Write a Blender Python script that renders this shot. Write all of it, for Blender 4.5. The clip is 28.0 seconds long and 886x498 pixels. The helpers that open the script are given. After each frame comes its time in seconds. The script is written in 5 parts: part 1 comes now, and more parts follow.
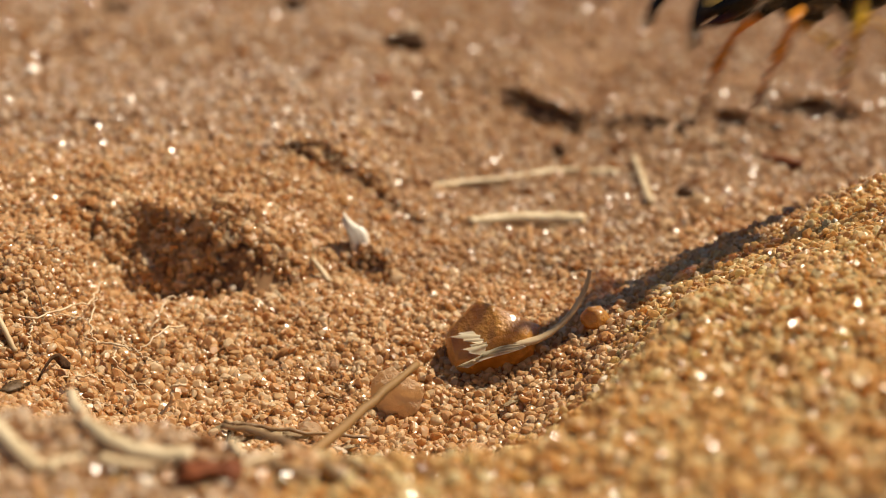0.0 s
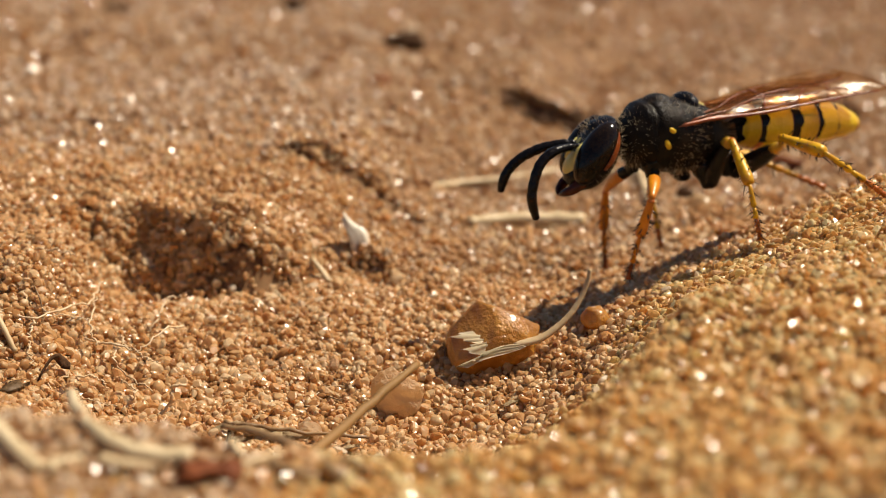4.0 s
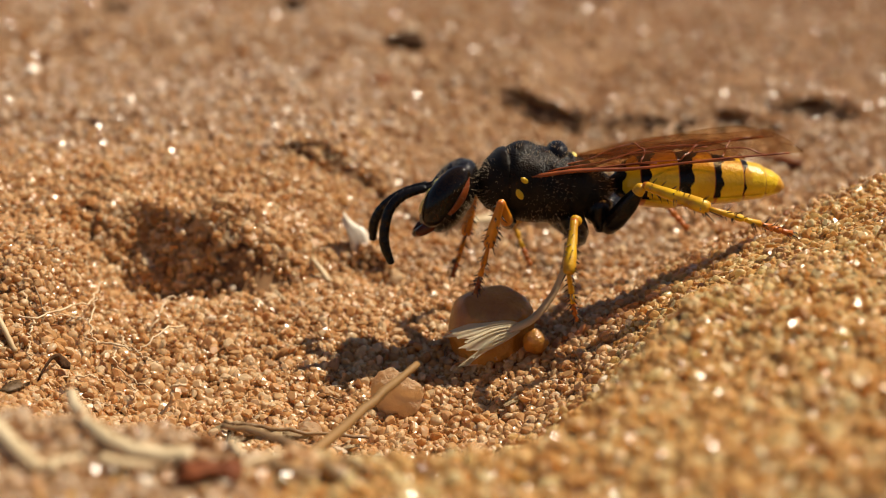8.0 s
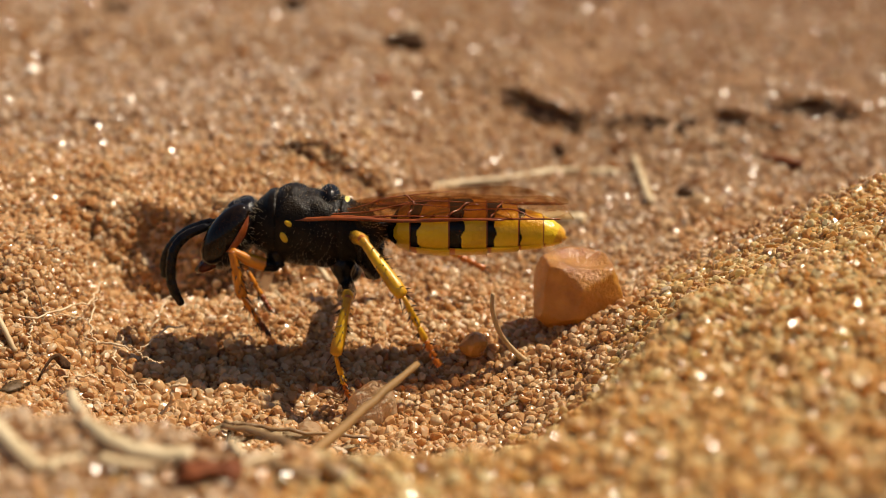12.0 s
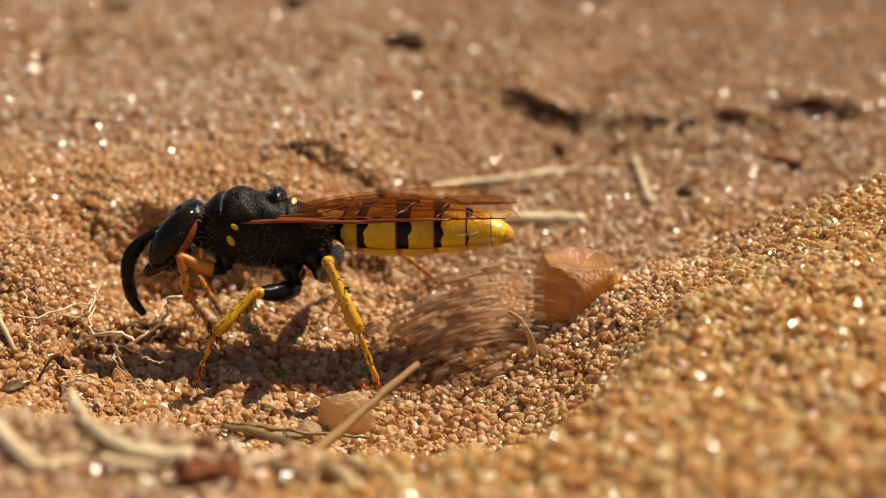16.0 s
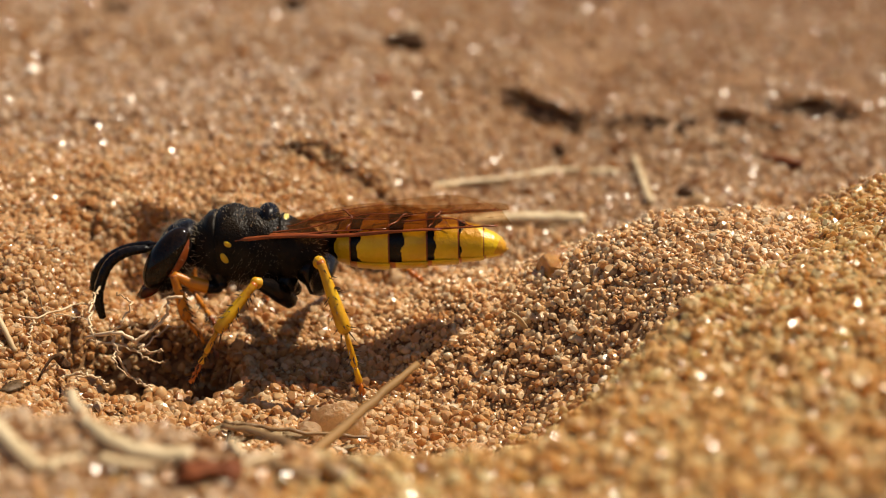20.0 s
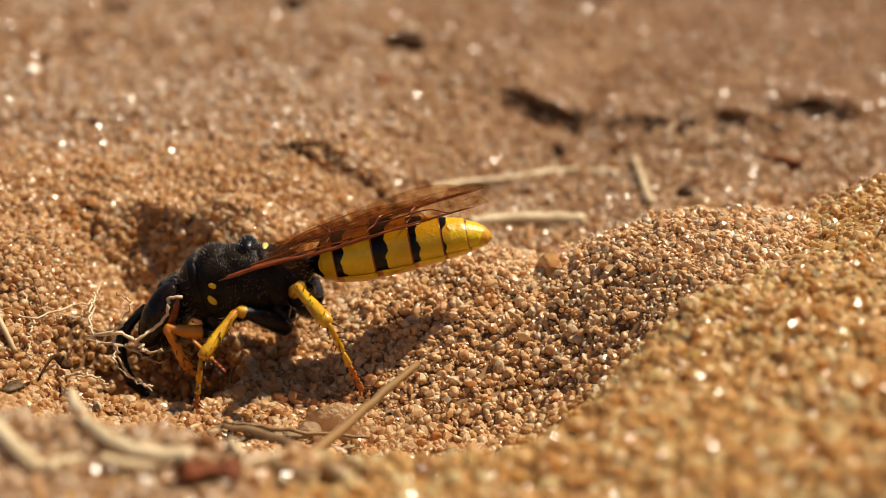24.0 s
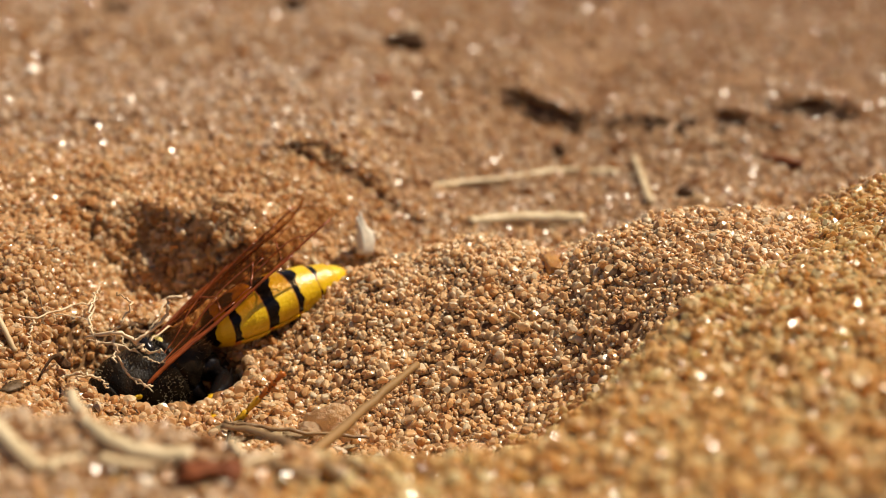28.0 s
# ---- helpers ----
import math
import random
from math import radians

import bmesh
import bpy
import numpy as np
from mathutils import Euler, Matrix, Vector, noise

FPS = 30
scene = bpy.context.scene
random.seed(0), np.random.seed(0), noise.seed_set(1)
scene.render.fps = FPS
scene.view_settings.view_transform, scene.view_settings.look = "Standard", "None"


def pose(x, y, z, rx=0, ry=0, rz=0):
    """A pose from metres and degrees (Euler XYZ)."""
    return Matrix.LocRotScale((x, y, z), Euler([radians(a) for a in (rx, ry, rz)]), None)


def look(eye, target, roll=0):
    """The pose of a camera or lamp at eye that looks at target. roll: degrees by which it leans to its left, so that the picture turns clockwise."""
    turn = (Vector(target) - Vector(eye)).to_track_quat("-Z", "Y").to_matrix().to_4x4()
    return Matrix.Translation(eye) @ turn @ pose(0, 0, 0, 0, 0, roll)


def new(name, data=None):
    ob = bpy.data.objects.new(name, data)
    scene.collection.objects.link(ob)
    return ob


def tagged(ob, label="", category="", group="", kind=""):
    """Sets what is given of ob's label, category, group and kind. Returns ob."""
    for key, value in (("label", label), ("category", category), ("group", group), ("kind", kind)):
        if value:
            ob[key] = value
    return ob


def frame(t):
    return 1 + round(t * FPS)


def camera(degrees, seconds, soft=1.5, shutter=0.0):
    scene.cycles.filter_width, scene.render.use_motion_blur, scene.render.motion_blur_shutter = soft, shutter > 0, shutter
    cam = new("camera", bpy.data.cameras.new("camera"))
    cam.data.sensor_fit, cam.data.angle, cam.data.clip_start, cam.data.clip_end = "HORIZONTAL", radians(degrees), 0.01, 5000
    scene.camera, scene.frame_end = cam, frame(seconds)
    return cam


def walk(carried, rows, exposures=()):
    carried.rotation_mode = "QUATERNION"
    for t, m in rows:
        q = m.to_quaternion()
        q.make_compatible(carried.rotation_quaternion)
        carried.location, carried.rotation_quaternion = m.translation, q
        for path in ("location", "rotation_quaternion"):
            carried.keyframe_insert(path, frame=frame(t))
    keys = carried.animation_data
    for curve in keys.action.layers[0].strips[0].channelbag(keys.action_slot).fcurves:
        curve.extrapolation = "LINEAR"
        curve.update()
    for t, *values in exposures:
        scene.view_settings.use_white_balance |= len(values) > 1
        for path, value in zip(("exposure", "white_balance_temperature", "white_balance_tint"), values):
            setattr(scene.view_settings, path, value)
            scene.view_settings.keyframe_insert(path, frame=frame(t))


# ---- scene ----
cam = camera(30.0, 28.0, soft=0.55, shutter=0.5)
cam.data.dof.use_dof = True
cam.data.dof.focus_distance = 0.0632
cam.data.dof.aperture_fstop = 66.0
EYE = Vector((0.0, -0.06423, 0.02091))
VIEW = look(EYE, (0.0, 0.0, 0.0037))
walk(cam, [(0.0, VIEW), (28.0, VIEW)], exposures=[(0.0, 0.32), (28.0, 0.32)])

# ---- light ----
SUN_DIR = Vector((0.49, 0.18, 0.855)).normalized()   # towards the sun
world = bpy.data.worlds.new("sky")
scene.world = world
world.use_nodes = True
wn = world.node_tree
sky = wn.nodes.new("ShaderNodeTexSky")
sky.sky_type = "NISHITA"
sky.sun_disc = False
sky.sun_elevation = math.asin(SUN_DIR.z)
sky.sun_rotation = math.atan2(SUN_DIR.x, SUN_DIR.y)
wn.links.new(sky.outputs[0], wn.nodes["Background"].inputs[0])
wn.nodes["Background"].inputs[1].default_value = 0.048
sun = new("sun", bpy.data.lights.new("sun", "SUN"))
sun.data.energy = 5.0
sun.data.angle = radians(0.6)
sun.data.color = (1.0, 0.88, 0.70)
sun.matrix_world = look(SUN_DIR * 2.0, (0, 0, 0))

# ---- helpers of this scene; shapes are drawn in millimetres ----
MM = 0.001
rng = np.random.default_rng(7)


def mm(x, y, z, rx=0, ry=0, rz=0):
    return pose(x * MM, y * MM, z * MM, rx, ry, rz)


def finish(name, bm, mats, smooth=True):
    bmesh.ops.scale(bm, vec=(MM, MM, MM), verts=bm.verts)
    me = bpy.data.meshes.new(name)
    bm.to_mesh(me)
    bm.free()
    for m in mats if isinstance(mats, (list, tuple)) else [mats]:
        me.materials.append(m)
    me.shade_smooth() if smooth else me.shade_flat()
    return me


def thing(name, label, category, place=None, group="", kind="", me=None):
    ob = new(name, me)
    ob.matrix_world = place or Matrix()
    return tagged(ob, label, category, group, kind)


def part(name, bm, material, parent, label="", smooth=True, place=None, kind=""):
    ob = new(name, bm if isinstance(bm, bpy.types.Mesh) else finish(name, bm, material, smooth))
    ob.parent = parent
    ob.matrix_basis = place or Matrix()
    return tagged(ob, label, kind=kind)


def ball(bm, c, r, rot=(0, 0, 0), sub=3, mat=0):
    m = Matrix.LocRotScale(c, Euler([radians(a) for a in rot]), None) @ Matrix.Diagonal((*r, 1))
    made = bmesh.ops.create_icosphere(bm, subdivisions=sub, radius=1.0, matrix=m)["verts"]
    for f in {f for v in made for f in v.link_faces}:
        f.material_index = mat
    return made


def tube(bm, pts, radii, sides=8, mat=0, flat=1.0):
    """A tube along pts; radii one per point; closed ends."""
    pts = [Vector(p) for p in pts]
    rings = []
    ref = None
    for i, p in enumerate(pts):
        d = (pts[min(i + 1, len(pts) - 1)] - pts[max(i - 1, 0)]).normalized()
        if ref is None:
            ref = d.cross(Vector((0.13, 0.95, 0.28)))
            if ref.length < 0.05:
                ref = d.cross(Vector((1, 0, 0)))
        a = (ref - d * ref.dot(d)).normalized()
        ref = a
        b = d.cross(a)
        rings.append([bm.verts.new(p + (a * math.cos(t) * flat + b * math.sin(t)) * radii[i])
                      for t in (2 * math.pi * k / sides for k in range(sides))])
    for r0, r1 in zip(rings, rings[1:]):
        for k in range(sides):
            bm.faces.new((r0[k], r0[(k + 1) % sides], r1[(k + 1) % sides], r1[k])).material_index = mat
    bm.faces.new(rings[0][::-1]).material_index = mat
    bm.faces.new(rings[-1]).material_index = mat


def bend(pts, n):
    """n points on a smooth curve through pts."""
    p = np.array(pts, float)
    out = []
    for s in np.linspace(0, len(p) - 1, n):
        i = min(int(s), len(p) - 2)
        f = s - i
        a, b, c, d = p[max(i - 1, 0)], p[i], p[i + 1], p[min(i + 2, len(p) - 1)]
        out.append(0.5 * (2 * b + (c - a) * f + (2 * a - 5 * b + 4 * c - d) * f * f + (3 * b - a - 3 * c + d) * f ** 3))
    return out


# ---- materials ----
def material(name, roughness=0.5, specular=0.5, **extra):
    m = bpy.data.materials.new(name)
    m.use_nodes = True
    b = m.node_tree.nodes["Principled BSDF"]
    b.inputs["Roughness"].default_value = roughness
    b.inputs["Specular IOR Level"].default_value = specular
    for key, value in extra.items():
        b.inputs[key.replace("_", " ")].default_value = value
    return m, m.node_tree, b


def ramp(nt, stops):
    r = nt.nodes.new("ShaderNodeValToRGB")
    e = r.color_ramp.elements
    while len(e) < len(stops):
        e.new(0.5)
    for k, (p, c) in zip(e, stops):
        k.position, k.color = p, (*c, 1)
    return r


def texture(nt, kind, scale, detail=2.0):
    co = nt.nodes.new("ShaderNodeTexCoord")
    n = nt.nodes.new(kind)
    nt.links.new(co.outputs["Object"], n.inputs["Vector"])
    n.inputs["Scale"].default_value = scale
    if "Detail" in n.inputs:
        n.inputs["Detail"].default_value = detail
    return n


def bump(nt, b, out, strength, distance):
    n = nt.nodes.new("ShaderNodeBump")
    n.inputs["Strength"].default_value = strength
    n.inputs["Distance"].default_value = distance
    nt.links.new(out, n.inputs["Height"])
    nt.links.new(n.outputs[0], b.inputs["Normal"])


def mottled(name, dark, light, scale, roughness=0.5, relief=0.4, depth=0.00005, specular=0.5, **extra):
    """A two-tone surface with coarse and fine mottling and relief."""
    m, nt, b = material(name, roughness, specular, **extra)
    n = texture(nt, "ShaderNodeTexNoise", scale, 6.0)
    r = ramp(nt, [(0.3, dark), (0.7, light)])
    nt.links.new(n.outputs[0], r.inputs[0])
    nt.links.new(r.outputs[0], b.inputs["Base Color"])
    fine = texture(nt, "ShaderNodeTexNoise", scale * 7, 4.0)
    bump(nt, b, fine.outputs[0], relief, depth)
    return m


def pitted(name, dark, light):
    """Glossy shell closely set with small round pits."""
    m, nt, b = material(name, 0.26, 0.13)
    n = texture(nt, "ShaderNodeTexNoise", 1700.0, 5.0)
    r = ramp(nt, [(0.35, dark), (0.72, light)])
    nt.links.new(n.outputs[0], r.inputs[0])
    nt.links.new(r.outputs[0], b.inputs["Base Color"])
    v = texture(nt, "ShaderNodeTexVoronoi", 12000.0)
    bump(nt, b, v.outputs["Distance"], 0.45, 0.00005)
    return m


def translucent(m, colour, amount):
    nt = m.node_tree
    b = nt.nodes["Principled BSDF"]
    out = nt.nodes["Material Output"]
    tr = nt.nodes.new("ShaderNodeBsdfTranslucent")
    if isinstance(colour, tuple):
        tr.inputs[0].default_value = (*colour, 1)
    else:
        nt.links.new(colour, tr.inputs[0])
    mix = nt.nodes.new("ShaderNodeMixShader")
    mix.inputs[0].default_value = amount
    nt.links.new(b.outputs[0], mix.inputs[1])
    nt.links.new(tr.outputs[0], mix.inputs[2])
    nt.links.new(mix.outputs[0], out.inputs[0])


def grain_material(name, tint, single=False, even=0.0, glow=0.33):
    """Quartz grains, each with its own tone and gloss; tint: the stain common to all of them; even: how alike they are; glow: how much light they let through."""
    m, nt, b = material(name, 0.3, 0.6, Transmission_Weight=0.25, IOR=1.5)
    g = nt.nodes.new("ShaderNodeObjectInfo" if single else "ShaderNodeNewGeometry")
    own = g.outputs["Random" if single else "Random Per Island"]
    tones = [(0.0, (0.40, 0.20, 0.08)), (0.06, (0.62, 0.40, 0.22)), (0.22, (0.76, 0.56, 0.36)), (0.48, (0.84, 0.67, 0.47)),
             (0.66, (0.70, 0.43, 0.20)), (0.73, (0.88, 0.75, 0.57)), (0.86, (0.97, 0.92, 0.83))]
    mid = (0.80, 0.61, 0.40)
    tones = [(p, [(a * (1 - even) + b * even) * k for a, b, k in zip(c, mid, tint)]) for p, c in tones]
    r = ramp(nt, [(p, tuple(v * min(1.0, 0.95 / max(c)) for v in c)) for p, c in tones])
    nt.links.new(own, r.inputs[0])
    n = texture(nt, "ShaderNodeTexNoise", 4200.0, 3.0)
    mix = nt.nodes.new("ShaderNodeMix")
    mix.data_type, mix.blend_type = "RGBA", "MULTIPLY"
    mix.inputs["Factor"].default_value = 0.5
    tone = ramp(nt, [(0.32, (0.62, 0.52, 0.42)), (0.62, (1.0, 1.0, 1.0))])
    nt.links.new(n.outputs[0], tone.inputs[0])
    nt.links.new(r.outputs[0], mix.inputs["A"])
    nt.links.new(tone.outputs[0], mix.inputs["B"])
    nt.links.new(mix.outputs["Result"], b.inputs["Base Color"])
    by = nt.nodes.new("ShaderNodeMath")
    by.operation = "MULTIPLY"
    by.inputs[1].default_value = 37.0
    part_of = nt.nodes.new("ShaderNodeMath")
    part_of.operation = "FRACT"
    gloss = nt.nodes.new("ShaderNodeMapRange")
    gloss.inputs["To Min"].default_value, gloss.inputs["To Max"].default_value = 0.42, 0.12
    nt.links.new(own, by.inputs[0])
    nt.links.new(by.outputs[0], part_of.inputs[0])
    nt.links.new(part_of.outputs[0], gloss.inputs["Value"])
    nt.links.new(gloss.outputs[0], b.inputs["Roughness"])
    pits = texture(nt, "ShaderNodeTexNoise", 15000.0, 3.0)
    bump(nt, b, pits.outputs[0], 0.3, 0.00002)
    translucent(m, mix.outputs["Result"], glow)
    return m


def ground_material():
    m, nt, b = material("packed_sand", 0.75, 0.3)
    v = texture(nt, "ShaderNodeTexVoronoi", 2100.0)
    # darker than the grains: shade in the crevices between them is put in here
    cell = ramp(nt, [(0.0, (0.045, 0.017, 0.006)), (0.35, (0.11, 0.046, 0.016)), (0.75, (0.18, 0.085, 0.032)), (1.0, (0.30, 0.17, 0.075))])
    sep = nt.nodes.new("ShaderNodeSeparateColor")
    nt.links.new(v.outputs["Color"], sep.inputs[0])
    nt.links.new(sep.outputs[0], cell.inputs[0])
    n = texture(nt, "ShaderNodeTexNoise", 90.0, 5.0)
    tone = ramp(nt, [(0.32, (0.66, 0.58, 0.5)), (0.66, (1.0, 1.0, 1.0))])
    nt.links.new(n.outputs[0], tone.inputs[0])
    mix = nt.nodes.new("ShaderNodeMix")
    mix.data_type, mix.blend_type = "RGBA", "MULTIPLY"
    mix.inputs["Factor"].default_value = 0.8
    nt.links.new(cell.outputs[0], mix.inputs["A"])
    nt.links.new(tone.outputs[0], mix.inputs["B"])
    # a patch of darker, humus-stained soil at the back
    co = nt.nodes.new("ShaderNodeTexCoord")
    xyz = nt.nodes.new("ShaderNodeSeparateXYZ")
    nt.links.new(co.outputs["Object"], xyz.inputs[0])
    reach = []
    for axis, a, z in (("X", -0.004, 0.02), ("Y", 0.018, 0.036), ("X", 0.16, 0.05), ("Y", 0.3, 0.1)):
        k = nt.nodes.new("ShaderNodeMapRange")
        k.inputs["From Min"].default_value, k.inputs["From Max"].default_value = a, z
        nt.links.new(xyz.outputs[axis], k.inputs["Value"])
        reach.append(k)
    both = reach[0]
    for k in reach[1:]:
        times = nt.nodes.new("ShaderNodeMath")
        times.operation = "MULTIPLY"
        nt.links.new(both.outputs[0], times.inputs[0])
        nt.links.new(k.outputs[0], times.inputs[1])
        both = times
    soil = nt.nodes.new("ShaderNodeMix")
    soil.data_type, soil.blend_type = "RGBA", "MULTIPLY"
    nt.links.new(both.outputs[0], soil.inputs["Factor"])
    nt.links.new(mix.outputs["Result"], soil.inputs["A"])
    soil.inputs["B"].default_value = (0.88, 0.84, 0.82, 1)
    nt.links.new(soil.outputs["Result"], b.inputs["Base Color"])
    bump(nt, b, v.outputs["Distance"], -0.9, 0.00025)
    return m


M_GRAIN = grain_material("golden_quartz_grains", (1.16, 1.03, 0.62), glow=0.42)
M_CRUST = grain_material("weathered_quartz_grains", (1.03, 0.84, 0.565), glow=0.34)
# one browner tone for humus tint and for shade put into the sand's colour
M_STAIN_SHADE = grain_material("stain_and_shade_quartz_grains", (0.90, 0.77, 0.61))
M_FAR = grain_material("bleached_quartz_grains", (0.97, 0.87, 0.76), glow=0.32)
M_SINGLE = grain_material("single_quartz_grains", (1.03, 0.92, 0.75), True)
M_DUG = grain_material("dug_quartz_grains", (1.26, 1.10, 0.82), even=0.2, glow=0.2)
M_GROUND = ground_material()
M_BLACK = mottled("black_chitin", (0.004, 0.003, 0.003), (0.010, 0.007, 0.006), 2500, 0.17, 0.5, 0.00003, 0.22)
M_PITTED = pitted("pitted_black_chitin", (0.005, 0.0035, 0.0025), (0.022, 0.014, 0.007))
M_YELLOW = mottled("yellow_chitin", (0.62, 0.34, 0.004), (0.86, 0.60, 0.012), 900, 0.28, 0.7, 0.00006)
M_LEGYELLOW = mottled("yellow_leg_chitin", (0.44, 0.17, 0.004), (0.80, 0.46, 0.006), 1100, 0.36, 0.6, 0.00004)
M_ORANGE = mottled("orange_chitin", (0.36, 0.085, 0.008), (0.58, 0.17, 0.012), 1500, 0.32, 0.3, 0.00002)
M_TIP = mottled("amber_chitin", (0.52, 0.22, 0.008), (0.74, 0.40, 0.016), 1300, 0.3, 0.5, 0.00004)
M_STRIPE = mottled("rust_orange_chitin", (0.17, 0.030, 0.003), (0.30, 0.065, 0.006), 1500, 0.28, 0.3, 0.00002)
M_LEGORANGE = mottled("golden_orange_chitin", (0.48, 0.14, 0.007), (0.70, 0.26, 0.012), 1300, 0.32, 0.4, 0.00003)
M_RUST = mottled("rust_red_chitin", (0.14, 0.028, 0.006), (0.34, 0.075, 0.012), 1800, 0.3, 0.3, 0.00002)
M_DARKRED = mottled("dark_red_chitin", (0.03, 0.006, 0.003), (0.11, 0.022, 0.006), 1500, 0.2, 0.3, 0.00002, 0.3)
M_CREAM = mottled("cream_yellow_chitin", (0.66, 0.52, 0.13), (0.8, 0.68, 0.24), 1500, 0.35, 0.2, 0.00002)
M_EYE = mottled("compound_eye", (0.006, 0.003, 0.002), (0.016, 0.009, 0.005), 6000, 0.1, 0.08, 0.00001, 0.25)
M_HAIR = mottled("pale_hair", (0.50, 0.38, 0.22), (0.72, 0.58, 0.38), 1500, 0.5, 0.1, 0.00001)
translucent(M_HAIR, (0.7, 0.6, 0.45), 0.4)
M_SPINE = mottled("dark_spines", (0.02, 0.009, 0.004), (0.07, 0.03, 0.01), 1500, 0.4, 0.1, 0.00001)
M_STRAW = mottled("dry_straw", (0.40, 0.26, 0.12), (0.70, 0.55, 0.33), 420, 0.5, 0.6, 0.00006)
M_PALESTRAW = mottled("bleached_straw", (0.48, 0.34, 0.17), (0.80, 0.64, 0.40), 420, 0.45, 0.6, 0.00006)
M_BROWNSTRAW = mottled("brown_stem", (0.13, 0.07, 0.028), (0.33, 0.20, 0.085), 420, 0.5, 0.6, 0.00006)
M_STEM = mottled("golden_brown_stem", (0.15, 0.075, 0.024), (0.34, 0.19, 0.065), 420, 0.6, 0.6, 0.00006, 0.25)
M_ROOT = mottled("root_fibre", (0.46, 0.30, 0.15), (0.78, 0.60, 0.38), 900, 0.55, 0.5, 0.00003)
M_HUSK = mottled("seed_husk", (0.78, 0.67, 0.45), (0.94, 0.89, 0.72), 700, 0.4, 0.5, 0.00004)
translucent(M_HUSK, (0.8, 0.68, 0.42), 0.3)
M_AMBER = mottled("amber_quartz", (0.30, 0.105, 0.010), (0.70, 0.34, 0.06), 900, 0.2, 1.0, 0.00012, 0.8, Coat_Weight=0.4, Coat_Roughness=0.15)
translucent(M_AMBER, (0.90, 0.47, 0.09), 0.25)
M_TAN = mottled("tan_stone", (0.46, 0.30, 0.16), (0.80, 0.61, 0.40), 700, 0.3, 1.0, 0.0003)
translucent(M_TAN, (0.88, 0.64, 0.38), 0.55)
M_CLEAR = mottled("milky_quartz", (0.60, 0.40, 0.20), (0.82, 0.64, 0.40), 700, 0.2, 0.4, 0.00006, 0.6)
translucent(M_CLEAR, (0.85, 0.64, 0.36), 0.5)
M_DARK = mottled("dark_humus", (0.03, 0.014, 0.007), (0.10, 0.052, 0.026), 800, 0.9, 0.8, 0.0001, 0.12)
M_REDLEAF = mottled("red_brown_leaf", (0.10, 0.026, 0.008), (0.30, 0.085, 0.025), 500, 0.7, 0.6, 0.00008, 0.2)
M_SHELL = mottled("white_shell", (0.58, 0.48, 0.34), (0.84, 0.78, 0.66), 600, 0.35, 0.4, 0.00004)


def wing_material():
    m, nt, b = material("amber_wing_membrane", 0.17, 0.7)
    out = nt.nodes["Material Output"]
    n = texture(nt, "ShaderNodeTexNoise", 700.0, 4.0)
    r = ramp(nt, [(0.35, (0.10, 0.040, 0.012)), (0.7, (0.22, 0.095, 0.034))])
    nt.links.new(n.outputs[0], r.inputs[0])
    nt.links.new(r.outputs[0], b.inputs["Base Color"])
    bump(nt, b, n.outputs[0], 0.5, 0.00008)
    clear = nt.nodes.new("ShaderNodeBsdfTransparent")
    clear.inputs[0].default_value = (0.87, 0.72, 0.53, 1)
    mix = nt.nodes.new("ShaderNodeMixShader")
    mix.inputs[0].default_value = 0.84
    nt.links.new(b.outputs[0], mix.inputs[1])
    nt.links.new(clear.outputs[0], mix.inputs[2])
    nt.links.new(mix.outputs[0], out.inputs[0])
    return m


M_WING = wing_material()

# ---- the lie of the sand ----
LATTICE = np.random.default_rng(3).random((64, 64))


def wave(x, y, size, shift=0.0):
    """Smooth random relief between -1 and 1 with features of that size."""
    u, v = np.asarray(x) / size + shift, np.asarray(y) / size + shift * 1.7
    i, j = np.floor(u).astype(int), np.floor(v).astype(int)
    f, g = u - i, v - j
    f, g = f * f * (3 - 2 * f), g * g * (3 - 2 * g)
    at = lambda a, b: LATTICE[a % 64, b % 64]
    return 2 * ((at(i, j) * (1 - f) + at(i + 1, j) * f) * (1 - g) + (at(i, j + 1) * (1 - f) + at(i + 1, j + 1) * f) * g) - 1


def step(a, b, x):
    t = np.clip((np.asarray(x, float) - a) / (b - a), 0, 1)
    return t * t * (3 - 2 * t)


KNOTS = [-40, -17, -12, -6, -2, 1, 4, 7, 11, 14, 18, 40]
FLOOR = [1.0, 0.2, -1.4, -2.0, -2.2, -2.2, -1.0, 1.1, 2.9, 4.0, 5.6, 6.8]
FLOOR_Y = [-5, -6, -6, -6.5, -7, -7, -6, -2.5, 0.5, 1.5, 2.5, 3]
RIM = [6.0, 5.2, 4.6, 3.6, 3.3, 3.4, 3.9, 4.6, 5.1, 5.4, 6.0, 6.8]


def along(x, values):
    return sum(np.interp(x + d, KNOTS, values) for d in (-2.0, -1.0, 0.0, 1.0, 2.0)) / 5


def ledge(x, y, x0, y0, w, h, run):
    """A low bank whose steep face looks towards -y."""
    y = y + 0.8 * wave(x, y, 2.1, 5.5) + 0.5 * wave(x, y, 0.9, 1.5)
    return h * np.exp(-((x - x0) / w) ** 2) * step(y0, y0 + 0.5 * h, y) * (1 - step(y0 + 2.0, y0 + run, y))


